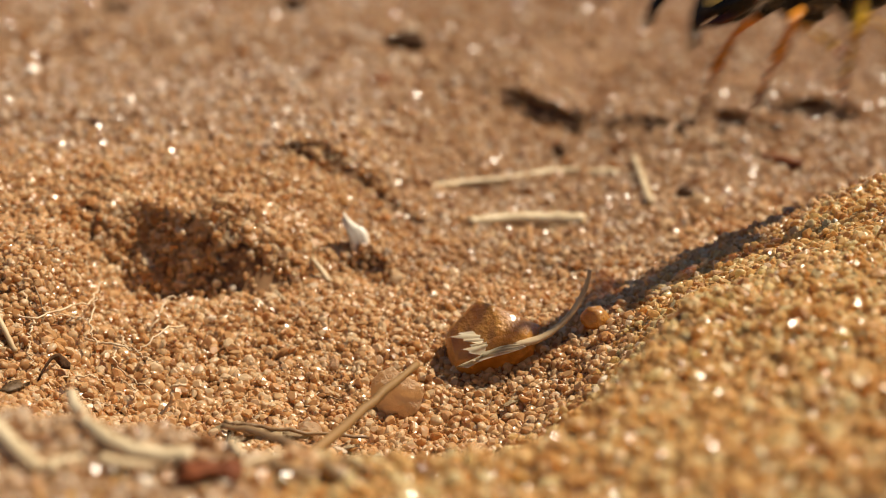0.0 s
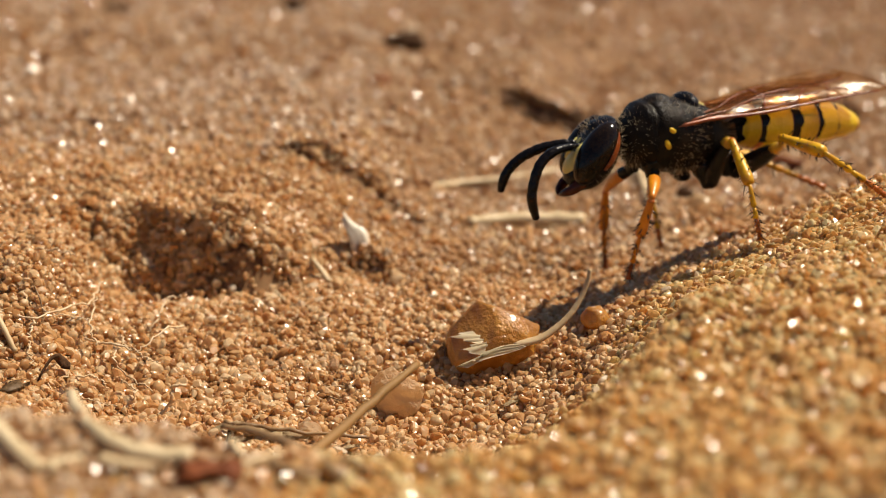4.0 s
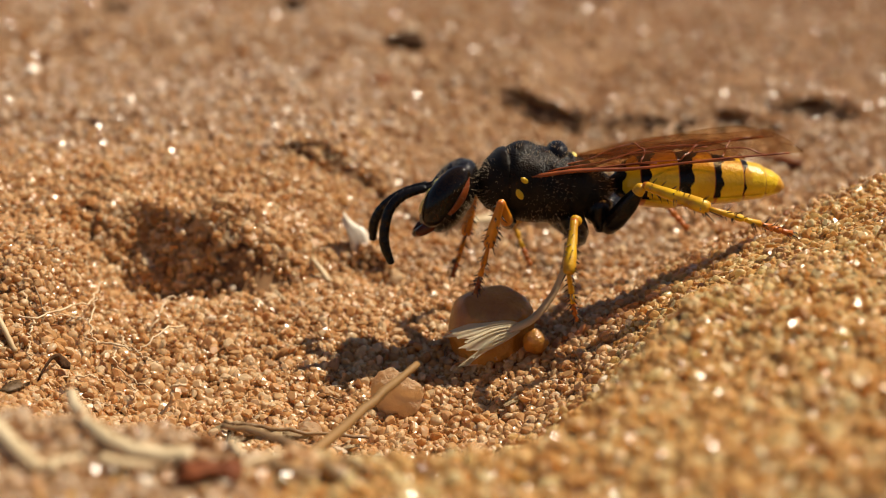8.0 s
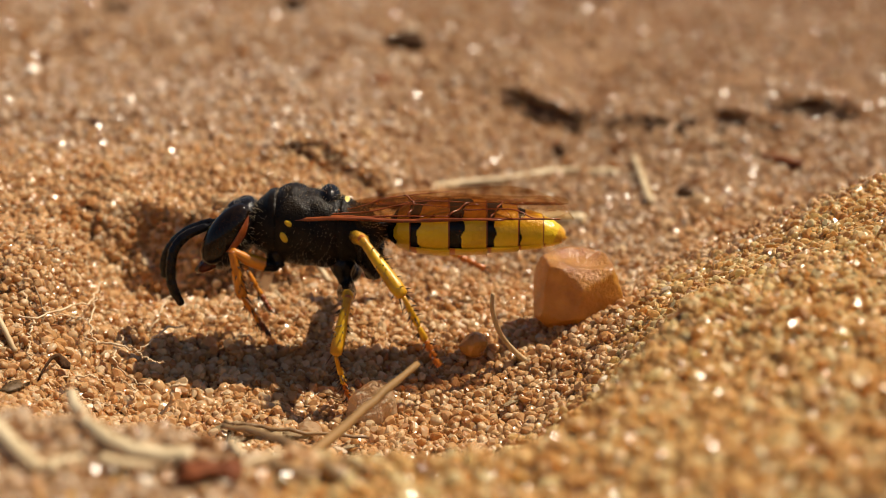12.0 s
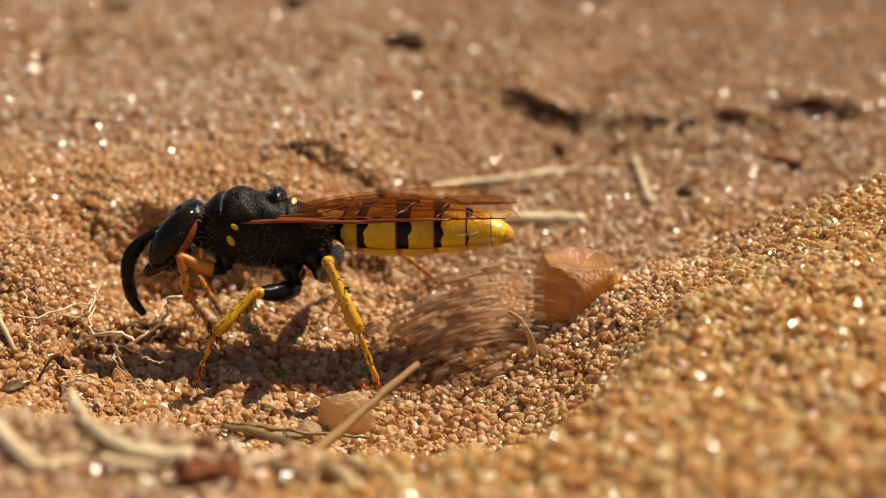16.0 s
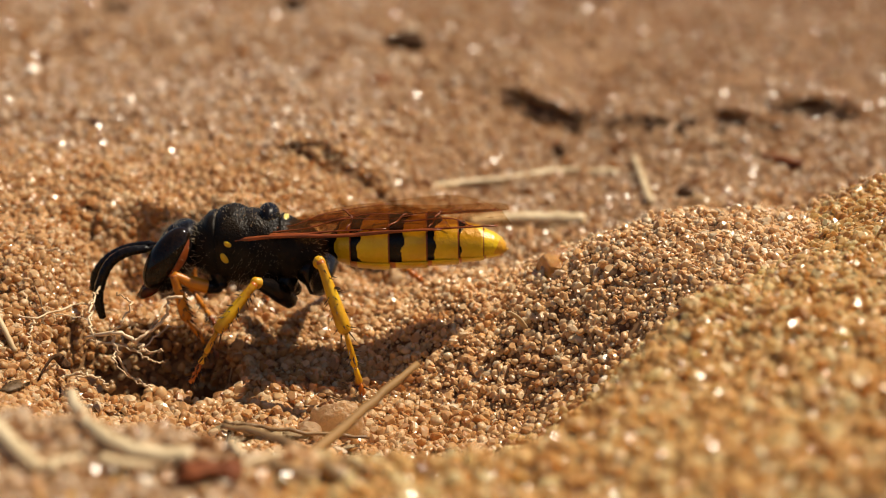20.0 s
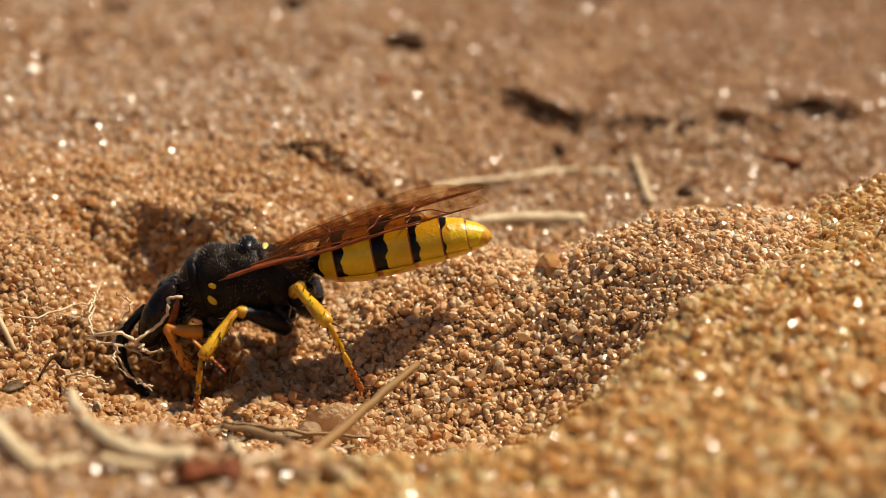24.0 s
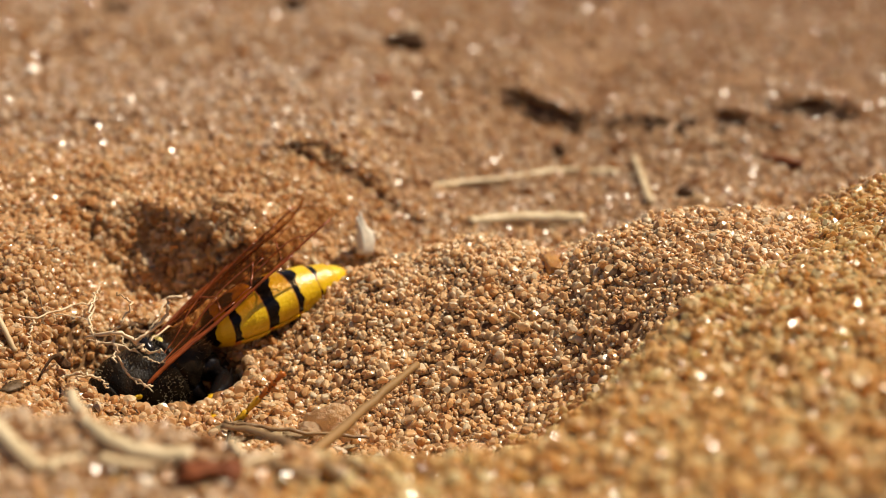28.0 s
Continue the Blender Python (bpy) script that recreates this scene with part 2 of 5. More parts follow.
def relief(x, y):
    """Height of the sand before the digging, without grains."""
    x, y = np.asarray(x, float), np.asarray(y, float)
    y = y + 0.8 * wave(x, y, 5.0, 3.1) * step(-3, 4, y)
    zv, yv, zr = along(x, FLOOR), along(x, FLOOR_Y), along(x, RIM)
    near = zv + (zr - zv) * np.clip((yv - y) / (15 - 5 * step(3, 9, x)), 0, 1) ** 1.7
    flat = 0.25 + 0.012 * np.maximum(y, 0) + 0.9 * step(8, 16, x)
    back = zv + (flat - zv) * step(0, 11, y - yv)
    z = np.where(y < yv, near, back)
    # left-hand plateau with a steep face towards the digging place
    edge = -6.6 + 0.33 * (y - 8)
    crest = 2.9 * step(0, 1, (edge + 3.5 - x) / 7.0) + 0.45 * step(-1, -6, x)
    face = step(6.3, 8.5, y + 1.1 * wave(x, y, 2.6, 7.1) + 0.5 * wave(x, y, 1.1, 2.1))
    side = step(-14.2, -16.6, x) * step(-7, 3, y)
    z = z + crest * np.maximum(face, 0.95 * side) * (1 - 0.25 * step(40, 120, y))
    z = z - 0.6 * np.exp(-((x + 12.0) / 3.6) ** 2 - ((y - 6.0) / 1.7) ** 2)
    z = z + ledge(x, y, -5.0, 16.4, 3.6, 1.15, 14) + ledge(x, y, 6.6, 41.5, 4.0, 1.3, 12) + ledge(x, y, 12.0, 38.5, 1.9, 1.0, 8)
    z = z + ledge(x, y, 24.2, 41.5, 3.4, 1.3, 12) + ledge(x, y, 17.6, 37, 2.6, 1.0, 10) + ledge(x, y, -3.2, 8.2, 1.2, 0.9, 5) - 0.5 * np.exp(-((x + 3.0) / 0.9) ** 2 - ((y - 7.4) / 0.6) ** 2)
    # unevenness
    z = z + 0.28 * wave(x, y, 6.0) + 0.17 * wave(x, y, 2.3, 9.3) + 0.13 * wave(x, y, 0.9, 4.4) + 0.07 * wave(x, y, 0.47, 1.3)
    z = z + 0.5 * wave(x, y, 17.0, 5.0) * step(12, 40, y)
    return z


HOLE = (-11.7, -1.4, 3.8, 3.1)


def pit(x, y):
    r = np.hypot((x - HOLE[0]) / HOLE[2], (y - HOLE[1]) / HOLE[3])
    return 8.0 * (1 - step(0.74, 1.04, r + 0.06 * wave(x, y, 1.2, 2.2)))


def lean(x, y):
    """How far the sand's upper edges hang over towards -y: the crust overhangs its undercut banks."""
    x, y = np.asarray(x, float), np.asarray(y, float)
    over = (-0.25 + 0.6 * wave(x, y, 1.7, 6.3) + 0.4 * wave(x, y, 0.7, 2.9)) * step(-15.4, -11.5, x) * (1 - 0.75 * step(-7.0, -4.5, x)) * (1 - step(-3.5, -1.5, x)) * step(7.2, 8.6, y) * (1 - step(9.0, 17.0, y))
    for x0, y0, w, h in ((-5.0, 16.4, 3.2, 0.2), (6.6, 41.5, 3.8, 1.0), (12.0, 38.5, 1.8, 0.8), (24.2, 41.5, 3.2, 1.0), (17.6, 37, 2.4, 0.8)):
        over = over - h * np.exp(-((x - x0) / w) ** 4) * step(y0 + 0.1, y0 + 1.0, y) * (1 - step(y0 + 1.5, y0 + 6.0, y))
    return over


def height(x, y):
    return relief(x, y) - pit(x, y)


def sheet(xs, ys, top, name, keep=None, thick=0.0):
    """A sheet over the grid xs, ys at the height top(x, y)."""
    X, Y = np.meshgrid(xs, ys)
    Z = top(X, Y)
    nx, ny = len(xs), len(ys)
    co = np.stack([X, Y + lean(X, Y), Z], -1).reshape(-1, 3) * MM
    i = (np.arange(ny - 1)[:, None] * nx + np.arange(nx - 1)).ravel()
    faces = np.stack([i, i + 1, i + nx + 1, i + nx], -1)
    if keep is not None:
        ok = keep(X, Y).reshape(-1)
        faces = faces[ok[faces].all(1)]
        used = np.unique(faces)
        if thick:
            faces, co = skirt(faces, co, thick)
        else:
            back = np.full(len(co), -1)
            back[used] = np.arange(len(used))
            faces, co = back[faces], co[used]
    me = bpy.data.meshes.new(name)
    me.from_pydata(co.tolist(), [], faces.tolist())
    me.materials.append(M_GROUND)
    me.shade_smooth()
    return me


def skirt(faces, co, thick):
    """Close a patch downwards into a slab."""
    n = len(co)
    edges = np.concatenate([faces[:, [a, b]] for a, b in ((0, 1), (1, 2), (2, 3), (3, 0))])
    have = {tuple(e) for e in edges.tolist()}
    rim = np.array([e for e in edges.tolist() if (e[1], e[0]) not in have])
    walls = np.stack([rim[:, 1], rim[:, 0], rim[:, 0] + n, rim[:, 1] + n], -1)
    faces = np.concatenate([faces, faces[:, ::-1] + n, walls])
    co = np.concatenate([co, co - np.array([0, 0, thick * MM])])
    used = np.unique(faces)
    back = np.full(len(co), -1)
    back[used] = np.arange(len(used))
    return back[faces], co[used]


def spaced(a, b, fine, far, growth=1.12):
    """Grid lines fine between a and b and ever wider out to far on both sides."""
    mid = list(np.arange(a, b, fine))
    s, out = fine, []
    p = b
    while p < far:
        out.append(p)
        s *= growth
        p += s
    s, low = fine, []
    p = a - fine
    while p > -far:
        low.append(p)
        s *= growth
        p -= s
    return np.array(low[::-1] + mid + out)


# ---- sand grains ----
def grain_shapes(count, sub):
    """Worn quartz grains: rounded, with a few flat broken faces."""
    shapes = []
    for _ in range(count):
        bm = bmesh.new()
        bmesh.ops.create_icosphere(bm, subdivisions=sub, radius=1.0)
        v = np.array([p.co for p in bm.verts])
        f = np.array([[q.index for q in p.verts] for p in bm.faces])
        bm.free()
        v = v * (1 + (0.24 if sub == 1 else 0.09) * (rng.random((len(v), 1)) - 0.5) * 2)
        for _ in range(9):
            n = rng.normal(size=3)
            n /= np.linalg.norm(n)
            over = np.clip(v @ n - rng.uniform(0.5, 0.8), 0, None)
            v = v - over[:, None] * n * 0.95
        v = v * 1.12 * np.array([1.08, 0.75 + 0.35 * rng.random(), 0.6 + 0.35 * rng.random()])
        shapes.append((v, f))
    return shapes


SHAPES = grain_shapes(16, 1)
FINE = grain_shapes(20, 2)


def scatter(x, y, z, size, shapes):
    """Vertices and faces of randomly turned grains."""
    n = len(x)
    kind = rng.integers(0, len(shapes), n)
    q = rng.normal(size=(n, 4))
    q /= np.linalg.norm(q, axis=1)[:, None]
    a, b, c, d = q.T
    R = np.stack([1 - 2 * (c * c + d * d), 2 * (b * c - a * d), 2 * (b * d + a * c), 2 * (b * c + a * d), 1 - 2 * (b * b + d * d), 2 * (c * d - a * b),
                  2 * (b * d - a * c), 2 * (c * d + a * b), 1 - 2 * (b * b + c * c)], -1).reshape(n, 3, 3)
    V = np.stack([p[0] for p in shapes])[kind] * size[:, None, None]
    V = np.einsum("nij,nkj->nki", R, V) + np.stack([x, y, z], -1)[:, None, :]
    Fc = np.stack([p[1] for p in shapes])[kind] + (np.arange(n) * V.shape[1])[:, None, None]
    smooth = np.repeat(rng.random(n) < (0.14 if len(shapes[0][1]) < 40 else 0.25), len(shapes[0][1]))
    return V.reshape(-1, 3) * MM, Fc.reshape(-1, 3), smooth


def grains(name, x, y, z, size, mat=None, fine=None):
    """One mesh of grains of the given half-sizes; those marked fine have more facets."""
    fine = np.zeros(len(x), bool) if fine is None else fine
    V, Fc, smooth = scatter(x[~fine], y[~fine], z[~fine], size[~fine], SHAPES)
    if fine.any():
        V2, F2, s2 = scatter(x[fine], y[fine], z[fine], size[fine], FINE)
        V, Fc, smooth = np.concatenate([V, V2]), np.concatenate([Fc, F2 + len(V)]), np.concatenate([smooth, s2])
    me = bpy.data.meshes.new(name)
    me.vertices.add(len(V))
    me.vertices.foreach_set("co", V.astype(np.float32).ravel())
    me.loops.add(Fc.size)
    me.loops.foreach_set("vertex_index", Fc.astype(np.int32).ravel())
    me.polygons.add(len(Fc))
    me.polygons.foreach_set("loop_start", np.arange(0, Fc.size, 3, dtype=np.int32))
    me.update(calc_edges=True)
    me.polygons.foreach_set("use_smooth", smooth)
    me.materials.append(mat or M_GRAIN)
    return me


def sizes(n, mean):
    return np.clip(mean * np.exp(0.46 * rng.normal(size=n)), 0.4 * mean, 2.4 * mean)


def strew(count, y0, y1, mean, spread=0.285):
    """Grain places in a fan that opens away from the viewer."""
    y = y0 + (y1 - y0) * rng.random(count * 2)
    keep = rng.random(len(y)) < (y + 64.0) / (y1 + 64.0)
    y = y[keep][:count]
    x = (rng.random(len(y)) * 2 - 1) * ((y + 64.0) * spread + 1.5)
    s = sizes(len(y), mean)
    return x, y, s


ground = thing("ground", "open sandy ground of loose tan quartz sand", "ground", kind="structure",
               me=sheet(spaced(-32, 32, 0.28, 650), spaced(-26, 66, 0.28, 650), height, "ground"))
places = [strew(46000, -11, 6, 0.108), strew(22000, -28, -10, 0.15), strew(22000, 5, 22, 0.128), strew(15000, 18, 48, 0.165), strew(8000, 42, 115, 0.23)]
gx, gy, gs = (np.concatenate(c) for c in zip(*places))
gz = height(gx, gy) + gs * (rng.random(len(gx)) * 0.9 - 0.25)
# more grains on the steep bank
bx, by = rng.uniform(-15.5, -2.0, 4500), rng.uniform(6.6, 9.4, 4500)
bs = sizes(4500, 0.135)
a, r = rng.uniform(0, 2 * np.pi, 3600), rng.uniform(0.5, 1.1, 3600)
bx, by, bs = np.append(bx, HOLE[0] + r * HOLE[2] * np.cos(a)), np.append(by, HOLE[1] + r * HOLE[3] * np.sin(a)), np.append(bs, sizes(3600, 0.13))
gx, gy, gs = np.append(gx, bx), np.append(gy, by), np.append(gs, bs)
gz = np.append(gz, height(bx, by) + bs * 0.2)
gf = np.arange(len(gx)) < len(places[0][0])
gf[-len(bx):] = True
gf &= gs > 0.14
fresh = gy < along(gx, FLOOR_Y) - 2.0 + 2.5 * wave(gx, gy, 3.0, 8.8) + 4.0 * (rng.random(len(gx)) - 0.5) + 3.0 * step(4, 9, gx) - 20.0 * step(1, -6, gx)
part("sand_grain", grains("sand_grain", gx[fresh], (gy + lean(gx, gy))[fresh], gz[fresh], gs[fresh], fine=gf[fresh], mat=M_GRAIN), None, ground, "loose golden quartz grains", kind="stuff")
# browner grains: humus at the back, painted shade behind the valley, darker near-left bank
stain_shade = ~fresh & (step(-6, 12, gx) * step(16, 34, gy) + 0.48 * step(-7, -2, gx) * step(4, 10, gy) * (1 - step(9, 14, gx)) + 0.8 * step(-3, -8, gx) * step(-10, -17, gy) > 0.15 + 0.5 * rng.random(len(gx)))
bleached = ~fresh & ~stain_shade & (gy + 9.0 * rng.random(len(gx)) > 24)
crust = ~fresh & ~stain_shade & ~bleached
part("crust_grain", grains("crust_grain", gx[crust], (gy + lean(gx, gy))[crust], gz[crust], gs[crust], fine=gf[crust], mat=M_CRUST), None, ground, "weathered tan quartz grains", kind="stuff")
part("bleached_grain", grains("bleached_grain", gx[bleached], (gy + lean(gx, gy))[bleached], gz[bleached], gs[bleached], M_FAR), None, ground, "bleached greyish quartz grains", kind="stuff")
part("stained_grain", grains("stained_grain", gx[stain_shade], (gy + lean(gx, gy))[stain_shade], gz[stain_shade], gs[stain_shade], fine=gf[stain_shade], mat=M_STAIN_SHADE), None, ground, "brown quartz grains, humus-tinted at the back, shade-toned behind the valley", kind="stuff")

# ---- the cover over the burrow and the heaps that grow ----
def cover_piece(cx, cy):
    """A slab of caked sand over part of the burrow."""
    centres = COVERS
    def mine(X, Y):
        d = [np.hypot(X - a, Y - b) + 0.25 * wave(X, Y, 0.8, 1.1) for a, b in centres]
        here = d[centres.index((cx, cy))]
        r = np.hypot((X - HOLE[0]) / (HOLE[2] * 1.1), (Y - HOLE[1]) / (HOLE[3] * 1.1))
        return (here <= np.min(d, axis=0) + 1e-9) & (r < 1.0)
    xs, ys = np.arange(-16.5, -6.5, 0.16), np.arange(-5.5, 3, 0.16)
    ob = thing("sand_crust", "caked slab of tan sand over the burrow mouth", "sand crust", group="sand over the burrow",
               me=sheet(xs, ys, lambda X, Y: relief(X, Y) - 0.04, "sand_crust", mine, 0.9))
    n = 4200
    x, y = rng.uniform(-16.5, -6.5, n), rng.uniform(-5.5, 3, n)
    ok = mine(x, y)
    x, y = x[ok], y[ok]
    s = sizes(len(x), 0.125)
    part("crust_grain", grains("crust_grain", x, y, relief(x, y) + s * (rng.random(len(x)) * 0.9 - 0.25), s, M_CRUST, s > 0.15), None, ob, "loose quartz grains", kind="stuff")
    return ob


COVERS = [(-13.8, 0.2), (-12.0, 0.6), (-10.0, 0.2), (-13.6, -2.0), (-11.7, -1.6), (-9.8, -2.0), (-12.6, -3.6), (-10.8, -3.6)]
covers = [cover_piece(*c) for c in COVERS]


def heap(cx, cy, rx, ry, h):
    def add(X, Y):
        r = np.hypot((X - cx) / rx, (Y - cy) / ry)
        return h * np.clip(1 - r ** 2, 0, None) ** 1.6 - 0.12 + 0.12 * wave(X, Y, 1.6, 7.7) - 1.5 * step(0.85, 1.1, r)
    inside = lambda X, Y: np.hypot((X - cx) / rx, (Y - cy) / ry) < 1.02
    xs, ys = np.arange(cx - rx, cx + rx, 0.2), np.arange(cy - ry, cy + ry, 0.2)
    ob = thing("sand_heap", "growing heap of freshly dug loose sand", "sand heap", group="dug sand heaps",
               me=sheet(xs, ys, lambda X, Y: relief(X, Y) + add(X, Y), "sand_heap", inside))
    n = int(4 * rx * ry * 62)
    x, y = rng.uniform(cx - rx, cx + rx, n), rng.uniform(cy - ry, cy + ry, n)
    ok = inside(x, y)
    x, y = x[ok], y[ok]
    s = sizes(len(x), 0.098)
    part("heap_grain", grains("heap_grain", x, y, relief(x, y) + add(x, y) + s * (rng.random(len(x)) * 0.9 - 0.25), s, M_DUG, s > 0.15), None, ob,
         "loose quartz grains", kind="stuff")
    return ob


HEAPS = [heap(7.0, 1.0, 9.0, 9.0, 3.2), heap(1.8, 1.4, 8.4, 9.5, 3.4), heap(-1.4, 1.4, 6.0, 8.5, 2.7)]

# ---- the digger wasp ----
def limb(length, r0, r1, kind, mats, spines=0, seed=0):
    """One leg piece along +x from its joint; mats in slots 0 and 1."""
    rg = random.Random(seed)
    bm = bmesh.new()
    if kind == "femur":
        xs = [0, 0.06, 0.3, 0.62, 0.86, 0.96, 1.0]
        rs = [0.55, 0.8, 1.0, 0.9, 0.6, 0.52, 0.3]
        tube(bm, [(x * length, 0, 0.06 * length * math.sin(math.pi * x)) for x in xs], [r0 * r for r in rs], 10)
        for f in bm.faces:
            if f.calc_center_median().x > (0.8 if length > 2.3 else 0.4) * length:
                f.material_index = 1
    elif kind == "tibia":
        xs = [0, 0.05, 0.14, 0.5, 0.85, 0.97, 1.0]
        rs = [0.5, 0.72, 0.7, 0.95, 1.12, 0.98, 0.5]
        tube(bm, [(x * length, 0, 0) for x in xs], [r0 * r for r in rs], 10)
        for f in bm.faces:
            if f.calc_center_median().x < 0.07 * length:
                f.material_index = 1
        for s in (-1, 1):
            tube(bm, [(0.97 * length, s * r0 * 0.5, -r0 * 0.6), (1.16 * length, s * r0 * 1.3, -r0 * 1.2)], [0.035, 0.008], 5, 2)
    else:
        cuts = [0, 0.42, 0.62, 0.76, 0.86, 1.0]
        for a, b in zip(cuts, cuts[1:]):
            tube(bm, [(a * length, 0, 0), ((a * 0.8 + b * 0.2) * length, 0, 0), ((a * 0.1 + b * 0.9) * length, 0, 0), (b * length, 0, 0)],
                 [r0 * 0.55, r0 * 0.7, r0, r0 * 0.6], 8, 0 if a < 0.6 else 1)
        for s in (-1, 1):
            tube(bm, [(0.97 * length, s * 0.04, 0), (1.05 * length, s * 0.13, 0.02), (1.09 * length, s * 0.12, -0.09)], [0.032, 0.026, 0.006], 5, 2)
    for k in range(spines):
        x = length * (0.12 + 0.85 * rg.random())
        a = 2 * math.pi * rg.random()
        d = Vector((0.6, math.cos(a), math.sin(a))).normalized()
        p = Vector((x, math.cos(a) * r0 * 0.85, math.sin(a) * r0 * 0.85))
        tube(bm, [p, p + d * (0.14 + 0.2 * rg.random())], [0.03, 0.006], 4, 2)
    return finish(kind, bm, mats)


def fuzz(bm, c, r, count, length, seed, above=-0.2, rot=0.0):
    """Fine standing hairs on an ellipsoid."""
    rg = random.Random(seed)
    m = Matrix.Rotation(radians(rot), 3, "Y")
    for _ in range(count):
        d = Vector((rg.gauss(0, 1), rg.gauss(0, 1), rg.gauss(0, 1))).normalized()
        p = Vector(c) + m @ Vector((d.x * r[0], d.y * r[1], d.z * r[2]))
        n = (m @ Vector((d.x / r[0], d.y / r[1], d.z / r[2]))).normalized()
        n = (n + Vector((rg.uniform(-0.3, 0.4), rg.uniform(-0.3, 0.3), rg.uniform(-0.3, 0.3)))).normalized()
        h = length * rg.uniform(0.5, 1.2)
        s = n.orthogonal().normalized() * 0.009
        q = n.cross(s)
        v = [bm.verts.new(p + s), bm.verts.new(p - s * 0.5 + q * 0.8), bm.verts.new(p - s * 0.5 - q * 0.8), bm.verts.new(p + n * h)]
        for a, b in ((0, 1), (1, 2), (2, 0)):
            bm.faces.new((v[a], v[b], v[3]))


wasp = thing("digger_wasp", "black and yellow banded digger wasp with amber wings on the sand", "wasp")


def hull(bm, x0, x1, grow=0.0):
    """A length of the thorax between x0 and x1, with drawn-in ends."""
    at = (-3.0, -2.6, -2.1, -1.5, -0.8, -0.1, 0.6, 1.3, 1.9, 2.4, 2.65)
    top = (0.1, 0.75, 1.22, 1.38, 1.36, 1.24, 1.1, 0.85, 0.45, 0.05, -0.1)
    low = (-0.7, -1.2, -1.5, -1.68, -1.8, -1.86, -1.85, -1.7, -1.35, -0.85, -0.55)
    wide = (0.45, 0.9, 1.18, 1.36, 1.44, 1.45, 1.4, 1.28, 1.05, 0.7, 0.38)
    n, sides, rings = 22, 40, []
    for i in range(n + 1):
        f = i / n
        x = x0 + (x1 - x0) * f
        k = (1 - 0.09 * max(0.0, 1 - min(f, 1 - f) / 0.09) ** 2) * (1 + grow)
        t, b, w = (float(np.interp(x, at, c)) for c in (top, low, wide))
        mid, half = (t + b) / 2, (t - b) / 2
        ring = []
        for j in range(sides):
            a = 2 * math.pi * j / sides
            c, d = math.cos(a), math.sin(a)
            c, d = math.copysign(abs(c) ** 0.85, c), math.copysign(abs(d) ** 0.85, d)
            dent = 1 - 0.035 * max(0.0, math.sin(3.0 * x + 4.0 * c)) ** 3
            ring.append(bm.verts.new((x, w * d * k * dent, mid + half * c * k * dent)))
        rings.append(ring)
    for r0, r1 in zip(rings, rings[1:]):
        for j in range(sides):
            bm.faces.new((r0[j], r0[(j + 1) % sides], r1[(j + 1) % sides], r1[j]))
    bm.faces.new(rings[0])
    bm.faces.new(rings[-1][::-1])


def build_thorax():
    for name, x0, x1 in (("pronotum", -3.0, -1.75), ("mesothorax", -1.82, 0.75), ("propodeum", 0.68, 2.65)):
        bm = bmesh.new()
        hull(bm, x0, x1)
        part(name, bm, M_PITTED, wasp)
    bm = bmesh.new()
    ball(bm, (-1.12, 0, 0.38), (1.0, 1.12, 1.14), (0, 2, 0), 4)
    part("mesoscutum", bm, M_PITTED, wasp)
    bm = bmesh.new()
    ball(bm, (0.28, 0, 0.98), (0.46, 0.82, 0.52), (0, 8, 0))
    part("scutellum", bm, M_BLACK, wasp)
    bm = bmesh.new()
    ball(bm, (0.9, 0, 0.74), (0.2, 0.62, 0.3), (0, 25, 0), 2)
    part("metanotum", bm, M_CREAM, wasp, "pale yellow bar")
    for s in (-1, 1):
        bm = bmesh.new()
        tube(bm, [(-2.2, s * 0.98, 0.42), (-2.28, s * 0.8, 0.62), (-2.3, s * 0.55, 0.78)], [0.015, 0.035, 0.015], 8)
        part("collar_stripe", bm, M_CREAM, wasp, "yellow stripe")
        bm = bmesh.new()
        ball(bm, (-1.2, s * 1.33, 0.16), (0.24, 0.07, 0.13), (0, 30, 0), 2)
        part("tegula", bm, M_YELLOW, wasp, "yellow wing scale")
        bm = bmesh.new()
        ball(bm, (-1.42, s * 1.32, -0.38), (0.14, 0.06, 0.24), (0, -30, 0), 2)
        part("shoulder_lobe", bm, M_YELLOW, wasp, "yellow spot")
        for top, low, r in (((-1.6, 0.45, -1.1), (-1.7, 0.8, -1.8), 0.5), ((0.85, 0.5, -1.3), (1.1, 0.92, -2.5), 0.5), ((1.85, 0.5, -0.9), (2.2, 0.85, -2.05), 0.6)):
            bm = bmesh.new()
            line = bend([(top[0], s * top[1], top[2]), ((top[0] * 0.45 + low[0] * 0.55) - 0.1, s * (top[1] + low[1]) * 0.52, (top[2] + low[2]) * 0.5), (low[0], s * low[1], low[2])], 9)
            tube(bm, line, [r * f for f in (0.8, 1.0, 1.05, 1.0, 0.85, 0.62, 0.6, 0.62, 0.4)], 12)
            part("coxa", bm, M_BLACK, wasp)
    bm = bmesh.new()
    fuzz(bm, (-0.25, 0, -0.25), (2.0, 1.44, 1.5), 1500, 0.2, 1)
    fuzz(bm, (-0.3, -0.4, -0.75), (1.5, 1.0, 1.1), 700, 0.2, 6)
    fuzz(bm, (-1.12, 0, 0.38), (1.0, 1.12, 1.14), 600, 0.2, 2)
    fuzz(bm, (0.28, 0, 0.98), (0.46, 0.82, 0.52), 150, 0.22, 8)
    fuzz(bm, (1.6, 0, -0.4), (0.95, 1.0, 1.1), 600, 0.28, 3)
    fuzz(bm, (-2.2, 0, -0.25), (0.7, 1.0, 1.1), 600, 0.36, 4)
